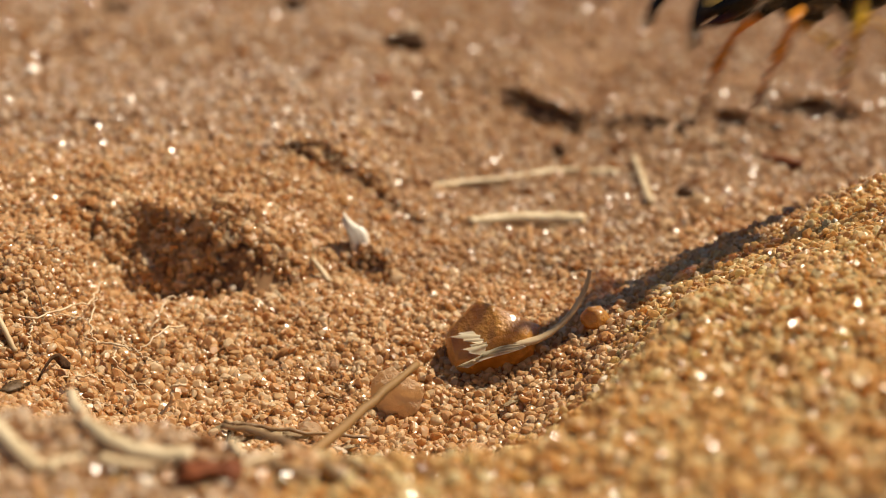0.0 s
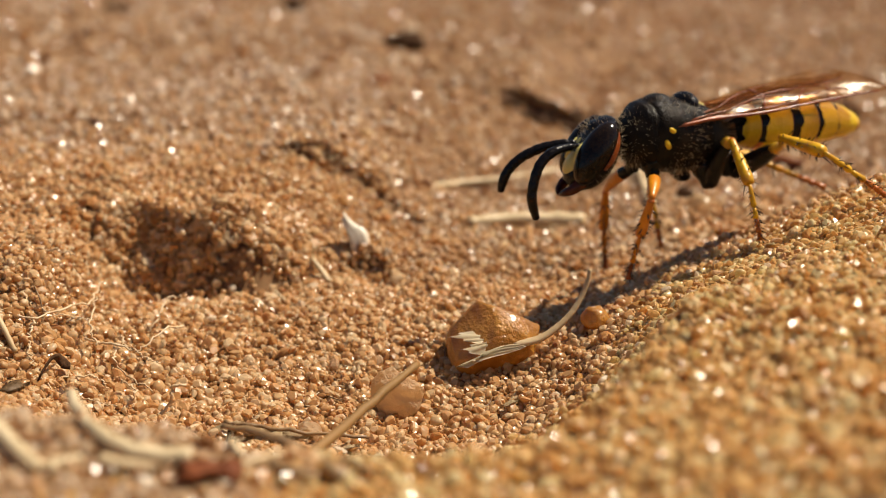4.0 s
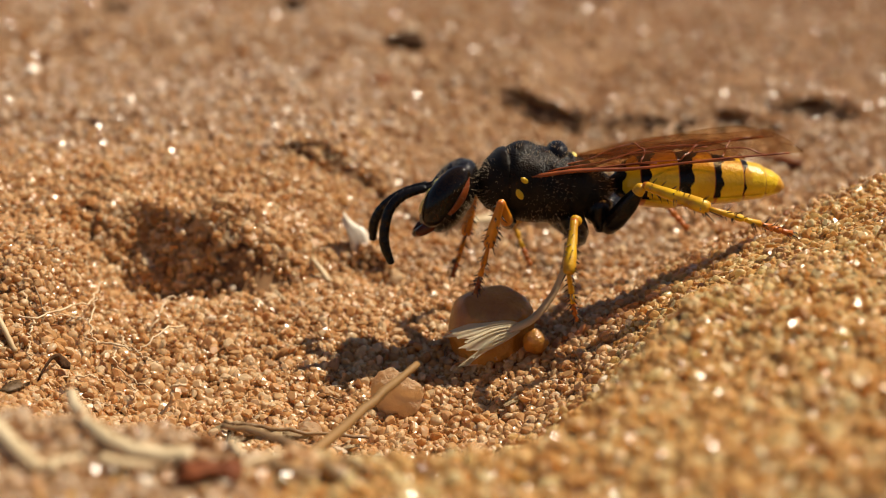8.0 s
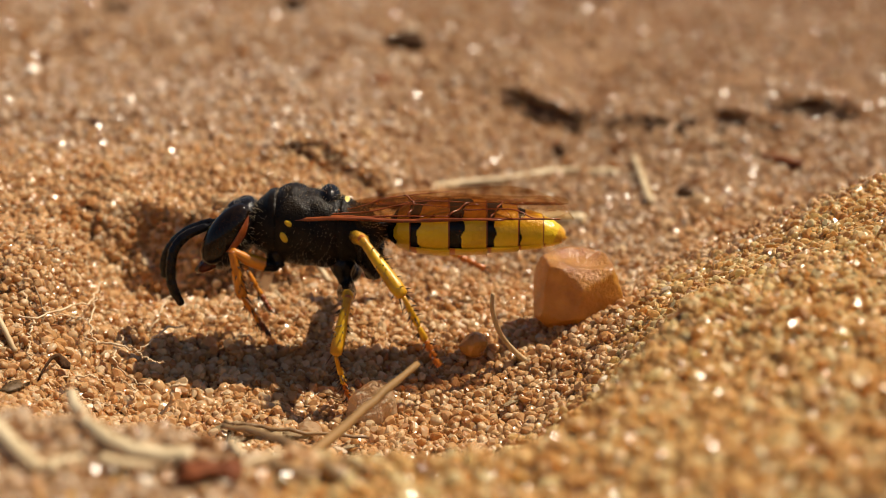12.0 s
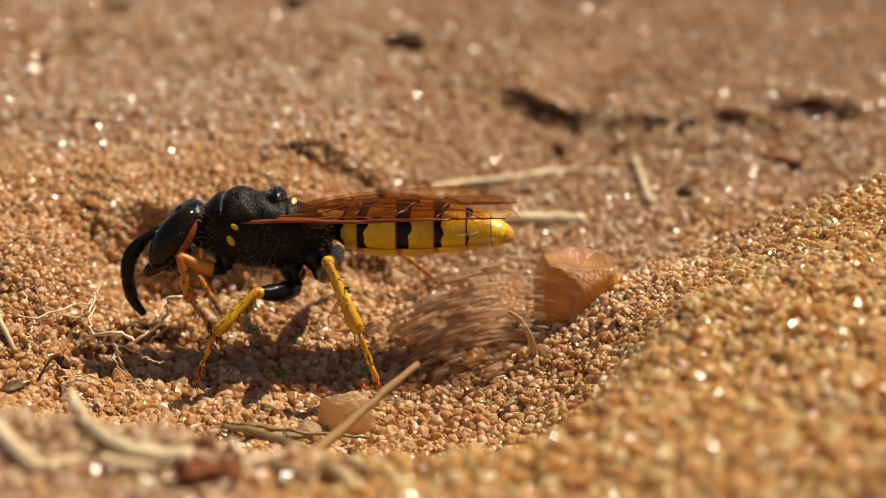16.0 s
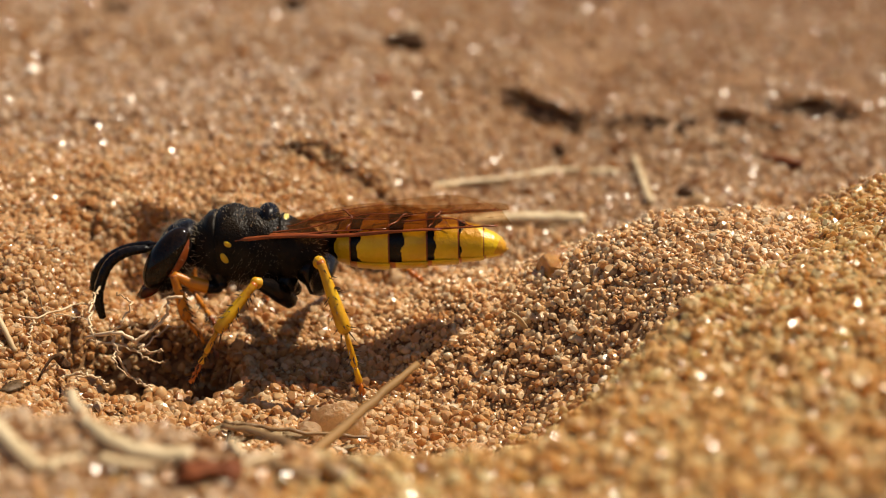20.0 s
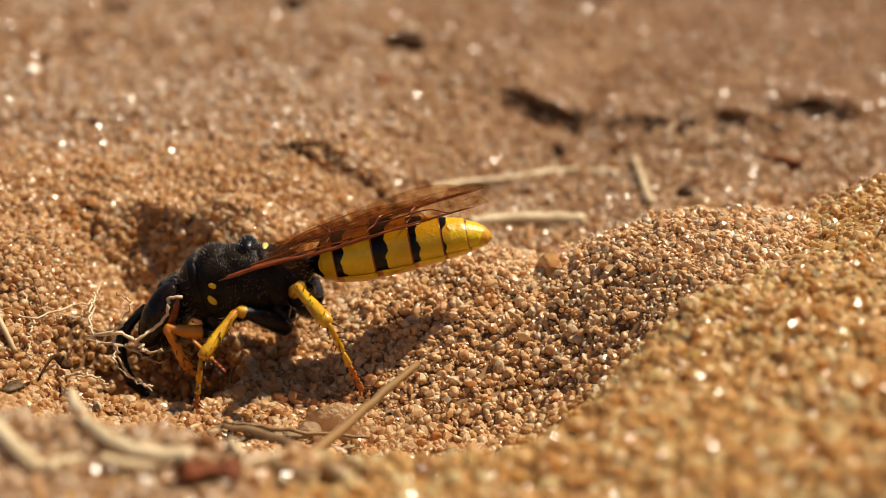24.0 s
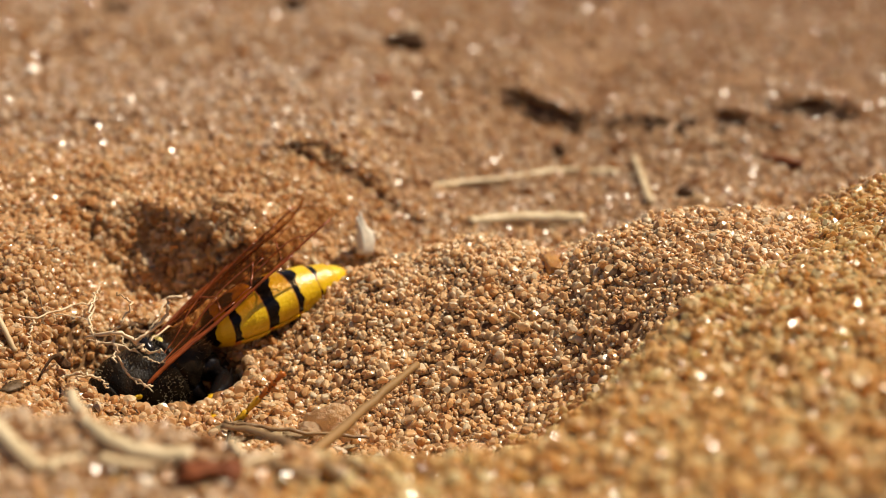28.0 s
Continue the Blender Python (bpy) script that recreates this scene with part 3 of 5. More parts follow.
    part("thorax_hair", bm, M_HAIR, wasp, "pale grey hair", smooth=False)


def build_head():
    """The head about its neck joint, face towards -x."""
    bm = bmesh.new()
    c = Vector((-0.93, 0, -1.3))
    ball(bm, c, (1.0, 1.66, 1.9))
    ball(bm, c + Vector((-0.3, 0, -1.0)), (0.66, 0.95, 0.95), (0, 15, 0))
    ball(bm, c + Vector((-0.45, 0, 1.05)), (0.5, 0.75, 0.45), (0, -25, 0), 2)
    head = part("head", bm, M_BLACK, wasp, "glossy black head with a yellow face")
    for s in (-1, 1):
        bm = bmesh.new()
        ball(bm, c + Vector((-0.3, s * 0.95, 0.05)), (0.80, 0.80, 1.66), (s * 6, 6, s * 6), 4)
        part("compound_eye", bm, M_EYE, head, "glossy dark eye")
        bm = bmesh.new()
        n, m, grid = 20, 8, []
        for i in range(n + 1):
            f = i / n
            z = -0.28 + 1.12 * f
            wide = 0.30 * math.sin(math.pi * min(1.0, 0.08 + 0.95 * f)) ** 0.6
            row = []
            for j in range(m + 1):
                px = 0.34 - 0.16 * (2 * f - 1) ** 2 + wide * (j / m - 0.5)
                side = math.sqrt(max(0.01, 1 - (px / 1.0) ** 2 - (z / 1.12) ** 2))
                row.append(bm.verts.new(c + Vector((px * 1.03, s * 1.66 * side * 1.02, z * 1.72))))
            grid.append(row)
        for i in range(n):
            for j in range(m):
                bm.faces.new((grid[i][j], grid[i + 1][j], grid[i + 1][j + 1], grid[i][j + 1]))
        bmesh.ops.recalc_face_normals(bm, faces=bm.faces[:])
        bmesh.ops.solidify(bm, geom=bm.faces[:], thickness=0.03)
        part("eye_stripe", bm, M_STRIPE, head, "rust orange stripe behind the eye")
        bm = bmesh.new()
        tube(bm, [c + Vector((-0.82, s * 0.5, 0.4)), c + Vector((-0.96, s * 0.55, -0.2)), c + Vector((-0.9, s * 0.6, -0.8))], [0.08, 0.2, 0.12], 8)
        part("face_stripe", bm, M_CREAM, head, "cream yellow")
        bm = bmesh.new()
        tube(bm, bend([c + Vector(q) for q in ((-0.2, s * 0.78, -1.4), (-0.45, s * 0.74, -1.9), (-0.68, s * 0.4, -2.3), (-0.74, s * 0.02, -2.5))], 8),
             [0.26, 0.3, 0.28, 0.25, 0.21, 0.16, 0.1, 0.04], 8)
        part("mandible", bm, M_DARKRED, head, "dark red mandible")
        bm = bmesh.new()
        ball(bm, c + Vector((-0.1, s * 0.35, 1.74)), (0.13, 0.13, 0.1), sub=2)
        part("ocellus", bm, M_EYE, head)
    bm = bmesh.new()
    ball(bm, c + Vector((-0.74, 0, -0.75)), (0.36, 0.66, 0.75), (0, 12, 0))
    tube(bm, [c + Vector((-0.9, 0, -0.1)), c + Vector((-0.88, 0, 0.3)), c + Vector((-0.78, -0.12, 0.62))], [0.2, 0.15, 0.05], 8)
    part("face_plate", bm, M_CREAM, head, "cream yellow face plate")
    bm = bmesh.new()
    fuzz(bm, c + Vector((0.1, 0, 0)), (0.95, 1.6, 1.78), 700, 0.3, 11)
    fuzz(bm, c + Vector((0.3, 0, -0.9)), (0.5, 1.0, 0.7), 420, 0.55, 12)
    fuzz(bm, c + Vector((-0.4, 0, 0.9)), (0.6, 0.9, 0.6), 200, 0.35, 13)
    part("head_hair", bm, M_HAIR, head, "pale hair", smooth=False)
    feelers = []
    for s in (-1, 1):
        bm = bmesh.new()
        # stalk, then eleven ringed joints on a downward curl
        path = bend([(0, 0, 0), (-0.45, 0.15, -0.25), (-1.15, 0.4, -0.95), (-1.62, 0.6, -1.75), (-1.75, 0.7, -2.55), (-1.55, 0.7, -3.3)] if s > 0 else [(0, 0, 0), (-0.45, s * 0.15, -0.23), (-1.09, s * 0.4, -0.75), (-1.36, s * 0.6, -1.5), (-1.12, s * 0.7, -2.65), (-0.5, s * 0.68, -3.45)], 53)
        r = []
        for k in range(53):
            f = k / 52
            base = 0.115 + 0.10 * min(1, f / 0.4) - 0.08 * max(0, (f - 0.85) / 0.15)
            r.append(base * (0.91 if k % 4 == 0 and f > 0.12 else 1.0) * (0.75 if 0.1 < f < 0.16 else 1.0) * (0.5 if k == 52 else 1))
        tube(bm, path, r, 10)
        feelers.append(part("antenna", bm, M_BLACK, head, "ringed black antenna", place=mm(c.x - 0.9, s * 0.32, c.z + 0.05)))
    return head, feelers


def build_abdomen():
    """Six banded plates about the waist joint."""
    xs = np.array([-0.1, 0.15, 0.55, 1.1, 2.0, 3.2, 4.4, 5.4, 6.2, 6.75, 7.08, 7.25])
    rs = np.array([0.32, 0.42, 0.85, 1.08, 1.2, 1.2, 1.08, 0.92, 0.73, 0.54, 0.36, 0.16])
    zs = np.array([-0.05, 0.0, 0.08, 0.12, 0.16, 0.17, 0.14, 0.08, 0.0, -0.08, -0.16, -0.22])
    bm = bmesh.new()
    tube(bm, [(-0.6, 0, -0.1), (-0.1, 0, -0.05), (0.25, 0, 0.0)], [0.3, 0.26, 0.36], 10)
    abdomen = part("abdomen", bm, M_BLACK, wasp, "abdomen banded in black and yellow", place=mm(2.5, 0, -0.3))
    cuts = [0.0, 1.05, 2.6, 4.1, 5.35, 6.35, 7.25]
    black = [0.5, 0.30, 0.43, 0.33, 0.2, 0.0]
    for k, (a, b) in enumerate(zip(cuts, cuts[1:])):
        bm = bmesh.new()
        sides, n = 72, 52
        rings = []
        for i in range(n + 1):
            f = i / n
            x = a - 0.12 + (b - a + 0.12) * f
            r = np.interp(x, xs, rs) * (0.93 + 0.09 * f - (0.07 if i == n else 0)) + 0.004 * k
            z = np.interp(x, xs, zs)
            ring = []
            for j in range(sides):
                t = 2 * math.pi * j / sides
                ring.append(bm.verts.new((x, r * 1.08 * math.sin(t), z + r * 0.93 * math.cos(t))))
            rings.append(ring)
        for i in range(n):
            for j in range(sides):
                f = bm.faces.new((rings[i][j], rings[i][(j + 1) % sides], rings[i + 1][(j + 1) % sides], rings[i + 1][j]))
                t = 2 * math.pi * (j + 0.5) / sides
                # the black band widens on the back and in a notch on the flank
                edge = black[k] + 0.13 * max(0, math.cos(t)) ** 6 + 0.05 * math.cos(2 * t) + 0.045 * math.sin(5 * t + k) + 0.02 * math.sin(11 * t + 2 * k)
                f.material_index = 0 if (i + 0.5) / n < edge else 1
                if k < 5 and i >= n - 2:
                    f.material_index = 3
                if k == 5 and i > 30 + 10 * math.cos(t):
                    f.material_index = 2
        bm.faces.new(rings[0])
        bm.faces.new(rings[-1][::-1])
        part("tergite", bm, [M_BLACK, M_YELLOW, M_TIP, M_RUST], abdomen, "black front band and yellow hind band" if k < 5 else "yellow tip")
    for k, (a, b) in enumerate(zip(cuts[1:-1], cuts[2:])):
        # belly plates under the bands
        bm = bmesh.new()
        grid = []
        for i in range(9):
            x = a - 0.2 + (b - a + 0.2) * i / 8
            r = float(np.interp(x, xs, rs)) * (0.97 + 0.07 * i / 8)
            z = float(np.interp(x, xs, zs))
            grid.append([bm.verts.new((x, r * 1.1 * math.sin(t), z - r * 0.97 * math.cos(t))) for t in np.linspace(-0.95, 0.95, 19)])
        for i in range(8):
            for j in range(18):
                bm.faces.new((grid[i][j], grid[i + 1][j], grid[i + 1][j + 1], grid[i][j + 1])).material_index = 0 if i > 1 else 1
        bmesh.ops.recalc_face_normals(bm, faces=bm.faces[:])
        bmesh.ops.solidify(bm, geom=bm.faces[:], thickness=0.03)
        part("sternite", bm, [M_YELLOW, M_ORANGE], abdomen, "yellow belly plate")
    bm = bmesh.new()
    tube(bm, [(7.0, 0, -0.28), (7.2, 0, -0.3), (7.34, 0, -0.28)], [0.17, 0.1, 0.03], 8, flat=0.7)
    part("tail_tip", bm, M_TIP, abdomen, "orange-brown tip")
    return abdomen


def build_wings():
    wings = []
    for s in (-1, 1):
        for fore in (True, False):
            length, width = (10.9, 2.1) if fore else (7.8, 1.5)
            lead = Vector((1.0, s * (0.02 if fore else 0.06), 0.035 if fore else 0.03)).normalized()
            inner = Vector((0.05, -s * 0.86, 0.40)).normalized()
            nrm = lead.cross(inner).normalized()
            n, m = 30, 8
            def spot(u, v):
                """u along the wing, v across from the front edge."""
                w = width * (0.16 + 0.84 * math.sin(0.5 * math.pi * min(1.0, u / 0.6))) * (1 if u < 0.72 else math.sqrt(max(0.004, 1 - ((u - 0.72) / 0.28) ** 2)))
                bow = 0.08 * math.sin(math.pi * u)
                rip = 0.05 * math.sin(26 * v + 9 * u) + 0.05 * math.sin(13 * u + 4 * v)
                return lead * (length * u) + inner * (w * v - 0.12 * bow) + nrm * (0.22 * math.sin(math.pi * v) * w / width + 0.4 * bow + rip)
            bm = bmesh.new()
            grid = [[bm.verts.new(spot(i / n, j / m)) for j in range(m + 1)] for i in range(n + 1)]
            for i in range(n):
                for j in range(m):
                    bm.faces.new((grid[i][j], grid[i + 1][j], grid[i + 1][j + 1], grid[i][j + 1]))
            bmesh.ops.solidify(bm, geom=bm.faces[:], thickness=0.012)
            wing = part("forewing" if fore else "hindwing", bm, M_WING, wasp, "translucent amber wing",
                        place=mm(-0.95 if fore else -0.2, s * 1.28 if fore else s * 1.1, 0.3 if fore else 0.35))
            if s < 0:
                wing.data.name = "wing_near"
            veins = [([(0.0, 0.0), (0.3, 0.0), (0.62, 0.0), (0.95, 0.04)], 0.1, 0.035), ([(0.02, 0.1), (0.3, 0.13), (0.55, 0.05)], 0.045, 0.025),
                     ([(0.05, 0.22), (0.4, 0.4), (0.62, 0.42), (0.82, 0.5)], 0.03, 0.016), ([(0.06, 0.4), (0.35, 0.72), (0.55, 0.8)], 0.03, 0.016),
                     ([(0.55, 0.06), (0.60, 0.3), (0.62, 0.42)], 0.035, 0.03), ([(0.70, 0.03), (0.72, 0.25), (0.74, 0.46)], 0.035, 0.03),
                     ([(0.40, 0.1), (0.42, 0.4), (0.38, 0.72)], 0.035, 0.03), ([(0.6, 0.22), (0.78, 0.24), (0.86, 0.06)], 0.035, 0.025)]
            for path, r0, r1 in veins if fore else veins[:3]:
                bm = bmesh.new()
                pts = [spot(max(0.0, u), v) + nrm * 0.01 for u, v in bend(path, 16)]
                tube(bm, pts, list(np.linspace(r0, r1, 16)), 6)
                part("vein", bm, M_RUST, wing, "rust-brown wing vein")
            wings.append((wing, s, fore))
    return wings


LEGS = {}
PIECES = {"front": (2.1, 0.29, 2.0, 0.22, 2.0, 0.13), "mid": (2.5, 0.4, 2.4, 0.23, 2.3, 0.13), "hind": (2.8, 0.44, 3.0, 0.26, 3.5, 0.15)}
HIPS = {"front": (-1.7, 0.8, -1.75), "mid": (1.1, 0.9, -2.45), "hind": (2.2, 0.85, -2.0)}


def build_legs():
    for k, pair in enumerate(("front", "mid", "hind")):
        lf, rf, lt, rt, ls, rs = PIECES[pair]
        warm = M_LEGORANGE if pair == "front" else M_LEGYELLOW
        femur = limb(lf, rf, 0, "femur", [M_BLACK, warm, M_SPINE])
        tibia = limb(lt, rt, 0, "tibia", [warm, M_ORANGE, M_SPINE], 46, k)
        tarsus = limb(ls, rs, 0, "tarsus", [warm, M_ORANGE if pair != "front" else M_RUST, M_SPINE], 40, k + 9)
        for side in ("near", "far"):
            LEGS[side + "_" + pair] = (part(pair + "_femur", femur, None, wasp, "black thigh with a %s knee" % ("orange" if pair == "front" else "yellow")),
                                       part(pair + "_tibia", tibia, None, wasp, "spiny %s shin" % ("orange" if pair == "front" else "yellow")),
                                       part(pair + "_tarsus", tarsus, None, wasp, "jointed %s foot" % ("orange" if pair == "front" else "yellow")))


build_thorax()
head, feelers = build_head()
HEAD_SIZE = 0.87
for ob in [head] + list(head.children):
    if ob in feelers:
        ob.matrix_basis.translation *= HEAD_SIZE
    else:
        ob.data.transform(Matrix.Scale(HEAD_SIZE, 4))
abdomen = build_abdomen()
wings = build_wings()
build_legs()

# ---- loose things on the sand ----
def stick(name, label, category, pts, r0, r1, mat, n=18, sides=8, flat=1.0, crook=0.0, seed=0, group="", worn=0.12):
    """A dry stem through pts, with a crooked line, nodes and uneven thickness; its origin is its first point."""
    rg = random.Random(seed)
    if all(p[1] < -17 for p in pts):
        pts = [(x, y, z + 0.28) for x, y, z in pts]
    o = Vector(pts[0])
    line = [Vector(p) - o for p in bend(pts, n)]
    line = [p + Vector((rg.gauss(0, crook), rg.gauss(0, crook), rg.gauss(0, crook * 0.7))) for p in line]
    radii = [(r0 + (r1 - r0) * k / (n - 1)) * (1 + rg.uniform(-worn, worn)) for k in range(n)]
    bm = bmesh.new()
    tube(bm, line, radii, sides, flat=flat)
    return thing(name, label, category, mm(*o), group, me=finish(name, bm, mat))


stick("twig", "pale dry root twig lying on the sand", "twig", [(-2.28, 18.01, 1.5), (0.19, 23.84, 0.9), (3.34, 25.87, 0.8), (6.48, 28.03, 0.75), (9.8, 27.29, 0.75)],
      0.14, 0.3, M_STRAW, 26, crook=0.07, seed=1, group="dry stems")
stick("straw", "short thick piece of bleached straw", "straw", [(1.25, 16.23, 0.75), (4.21, 17.0, 0.72), (7.07, 16.6, 0.72)], 0.30, 0.42, M_PALESTRAW, 16, seed=2,
      crook=0.03, group="dry stems")
stick("straw", "short straight piece of pale straw on the sand", "straw", [(11.3, 31.56, 0.8), (11.01, 24.85, 0.95), (10.72, 19.09, 1.1)], 0.2, 0.26, M_STRAW, 12, seed=3, group="dry stems")
stick("twig", "thin brown twig half sunk in the sand", "twig", [(14.22, 35.3, 1.5), (17.25, 31.75, 1.4), (19.93, 25.47, 1.5)], 0.22, 0.12, M_BROWNSTRAW, 16, crook=0.06, seed=4, group="dry stems")
stick("twig", "dark reddish twig end on the sand", "twig", [(18.3, 28.3, 1.6), (19.1, 26.6, 1.75), (19.8, 25.1, 1.65)], 0.16, 0.3, M_REDLEAF, 10, crook=0.05, seed=5, group="dry stems")
stick("root_fibre", "thin brown root fibre on the sand", "root", [(12.4, 30.25, 0.8), (16.27, 27.92, 1.35), (21.41, 32.45, 1.3)], 0.08, 0.06, M_BROWNSTRAW, 20, crook=0.1, seed=6, group="root fibres")
stick("stem", "brown dry grass stem standing out of the sand", "stem", [(-0.9, -8.4, 1.72), (-2.6, -10.5, 0.9), (-4.2, -13.5, 0.45), (-5.6, -15.5, 0.2)], 0.13, 0.22, M_STEM, 18, seed=7,
      crook=0.02, group="dry stems")
stick("straw", "bent piece of pale dry straw", "straw", [(-10.98, -18.50, 4.00), (-9.46, -22.44, 4.44), (-8.12, -23.53, 4.24), (-6.65, -23.47, 4.06)], 0.18, 0.25, M_PALESTRAW, 22,
      flat=0.6, crook=0.03, seed=8, group="dry stems")
stick("straw", "pale dry straw on the sand bank", "straw", [(-12.31, -22.24, 4.77), (-11.13, -23.97, 4.50), (-10.30, -25.04, 4.37)], 0.19, 0.25, M_PALESTRAW, 12, flat=0.7, seed=9, group="dry stems")
stick("stem", "curved brown straw lying on the sand", "stem", [(-7.68, -10, 0.0), (-5.74, -12.5, 0.58), (-3.47, -22.01, 3.66), (-2.48, -23.17, 3.59)], 0.12, 0.24, M_BROWNSTRAW, 18, flat=0.6, crook=0.03, seed=10,
      group="dry stems")
stick("stem", "thin brown grass stalk lying on the sand", "stem", [(-7.93, -7.5, -0.85), (-5.46, -7.6, -1.15), (-2.73, -7.5, -1.45)], 0.08, 0.06, M_BROWNSTRAW, 18, crook=0.05, seed=11, group="dry stems")
stick("stem", "yellowish grass stem poking from the sand", "stem", [(-17.9, -1.9, 2.2), (-16.91, -3.25, 1.2), (-16.4, -4.0, 0.7)], 0.13, 0.1, M_STRAW, 10, seed=12, group="dry stems")
stick("straw", "splinter of pale straw by the bank", "straw", [(-5.9, 7.6, 1.2), (-5.5, 7.3, 0.8), (-5.1, 6.9, 0.3)], 0.1, 0.16, M_STRAW, 8, seed=13, group="dry stems")
stick("straw", "curled splinter of straw on the sand", "straw", [(-7.3, 4.6, 0.6), (-6.94, 4.3, 0.35), (-6.5, 3.9, 0.1)], 0.06, 0.08, M_STRAW, 8, seed=14, group="dry stems")
stick("straw", "short straw scrap on the near bank", "straw", [(-5.83, -21.85, 3.84), (-5.64, -22.17, 3.78), (-5.45, -22.51, 3.68)], 0.13, 0.1, M_PALESTRAW, 8, seed=15, group="dry stems")
stick("straw", "dull straw scrap on the near bank", "straw", [(-8.90, -24.13, 4.25), (-8.20, -24.35, 4.19), (-7.54, -24.37, 4.13)], 0.2, 0.14, M_STRAW, 10, flat=0.6, seed=16, group="dry stems")
stick("straw", "brown straw scrap on the near bank", "straw", [(-4.61, -22.95, 3.62), (-3.95, -23.56, 3.69), (-3.27, -23.69, 3.58)], 0.16, 0.12, M_BROWNSTRAW, 10, flat=0.6, seed=17, group="dry stems")
stick("dead_leaf", "red-brown scrap of dead leaf", "leaf", [(-6.73, -24.41, 3.99), (-6.26, -24.10, 3.98), (-5.77, -23.92, 3.88), (-5.31, -24.04, 3.80)], 0.5, 0.34, M_REDLEAF, 12, flat=0.4, crook=0.05, seed=18)
stick("dead_leaf", "dark curled scrap of dead leaf on the sand", "leaf", [(-15.3, -5.0, -0.1), (-15.0, -4.2, 0.5), (-14.8, -3.8, 0.35), (-14.5, -3.9, 0.0)], 0.1, 0.2, M_DARK, 10, flat=0.35, crook=0.04, seed=19)
stick("dead_leaf", "dark grey flake standing in the sand", "leaf", [(-7.8, -8.0, -1.4), (-7.75, -8.0, -1.0), (-7.6, -8.0, -0.7)], 0.22, 0.12, M_DARK, 6, flat=0.4, seed=20)
for k, (a, b, r, m) in enumerate((((-5.34, -23.23, 3.69), (-4.39, -22.13, 3.56), 0.12, M_STRAW), ((-2.81, -22.63, 3.63), (-1.87, -23.18, 3.48), 0.1, M_BROWNSTRAW), ((-10.08, -24.74, 4.30), (-9.30, -24.32, 4.33), 0.16, M_PALESTRAW), ((-7.61, -24.79, 4.07), (-7.18, -23.87, 4.03), 0.12, M_BROWNSTRAW))):
    stick("straw", "scrap of dry straw on the near bank", "straw", [a, tuple((p + q) / 2 + 0.05 for p, q in zip(a, b)), b], r, r * 0.8, m, 9, flat=0.6, crook=0.03, seed=200 + k, group="dry stems")
ROOTS = [([(-17.8, -1.9, 1.8), (-16.11, -2.12, 1.45), (-15.07, -0.76, 1.5), (-14.48, 0.72, 1.23), (-14.42, 2.58, 1.61)], 0.055),
         ([(-16.08, -2.24, 1.35), (-16.08, -3.29, 0.9), (-15.66, -4.48, 0.32)], 0.05),
         ([(-12.3, 0.8, -0.3), (-11.87, 1.2, 0.3), (-11.54, 2.2, 0.93), (-10.95, 2.2, 1.0)], 0.055),
         ([(-16.69, 1.79, 3.2), (-15.76, 1.77, 3.16), (-15.31, 2, 2.85)], 0.05),
         ([(-14.3, -1.2, 0.3), (-13.6, -1.7, 0.25), (-12.93, -2, 0.35), (-12.12, -2.2, 0.15), (-11.74, -2, 0.35), (-11.06, -1, 0.7), (-10.6, 0.6, 0.2)], 0.06),
         ([(-13.03, -2, 0.3), (-12.9, -2.6, 0.0), (-12.56, -3, -0.4), (-11.98, -3.3, -0.8), (-11.25, -3.6, -1.0)], 0.045),
         ([(-14.9, -4, -0.4), (-13.47, -4, -0.3), (-12.94, -4.1, -0.7)], 0.045),
         ([(-13.72, -2, 0.3), (-14.11, -1, 0.9), (-14.29, 2, 1.3)], 0.045),
         ([(-12.23, -2.2, 0.2), (-11.58, -2.6, -0.1), (-10.95, -2.6, -0.2)], 0.04),
         ([(-13.0, -0.9, 0.3), (-12.6, -1.4, 0.0), (-12.3, -1.9, 0.2)], 0.035),
         ([(-16.9, -1.0, 1.9), (-15.6, -1.4, 1.5), (-14.2, -0.6, 0.9)], 0.04),
         ([(-9.2, 2.6, 0.3), (-8.6, 2.2, 0.25), (-8.1, 2.4, 0.1)], 0.035),
         ([(-13.6, -4.9, -0.9), (-12.8, -5.2, -1.0), (-12.0, -5.0, -1.2)], 0.035),
         ([(-15.6, -6.6, -0.2), (-14.2, -6.4, -0.6), (-13.4, -6.8, -0.9)], 0.04)]
# fibres that the digging pulls out of the sand
PULLED = [
         ([(-13.64, -4.30, 1.35), (-12.90, -4.90, 1.68), (-12.28, -5.10, 1.79), (-11.54, -5.20, 1.54), (-11.16, -5.10, 1.79), (-10.59, -5.00, 2.16), (-10.32, -4.90, 2.73), (-10.34, -4.80, 3.03), (-9.79, -4.80, 3.10)], 0.085),
         ([(-12.38, -5.10, 1.79), (-12.28, -5.30, 1.19), (-12.07, -5.40, 0.67), (-11.55, -5.50, 0.09), (-10.88, -5.50, -0.17)], 0.06),
         ([(-14.16, -6.10, 0.40), (-13.52, -6.10, 0.54), (-13.00, -6.10, 0.40), (-12.49, -6.10, 0.13)], 0.06),
         ([(-13.09, -4.90, 1.51), (-13.48, -4.10, 1.93), (-13.58, -2.70, 2.40), (-13.60, -1.20, 2.47)], 0.06),
         ([(-11.58, -5.20, 1.56), (-11.31, -5.30, 1.31), (-11.07, -5.30, 1.10), (-10.47, -5.30, 1.19)], 0.06),
         ([(-12.28, -5.10, 1.79), (-11.93, -4.90, 2.40), (-11.73, -4.70, 2.89), (-12.26, -4.30, 3.11)], 0.05),
]
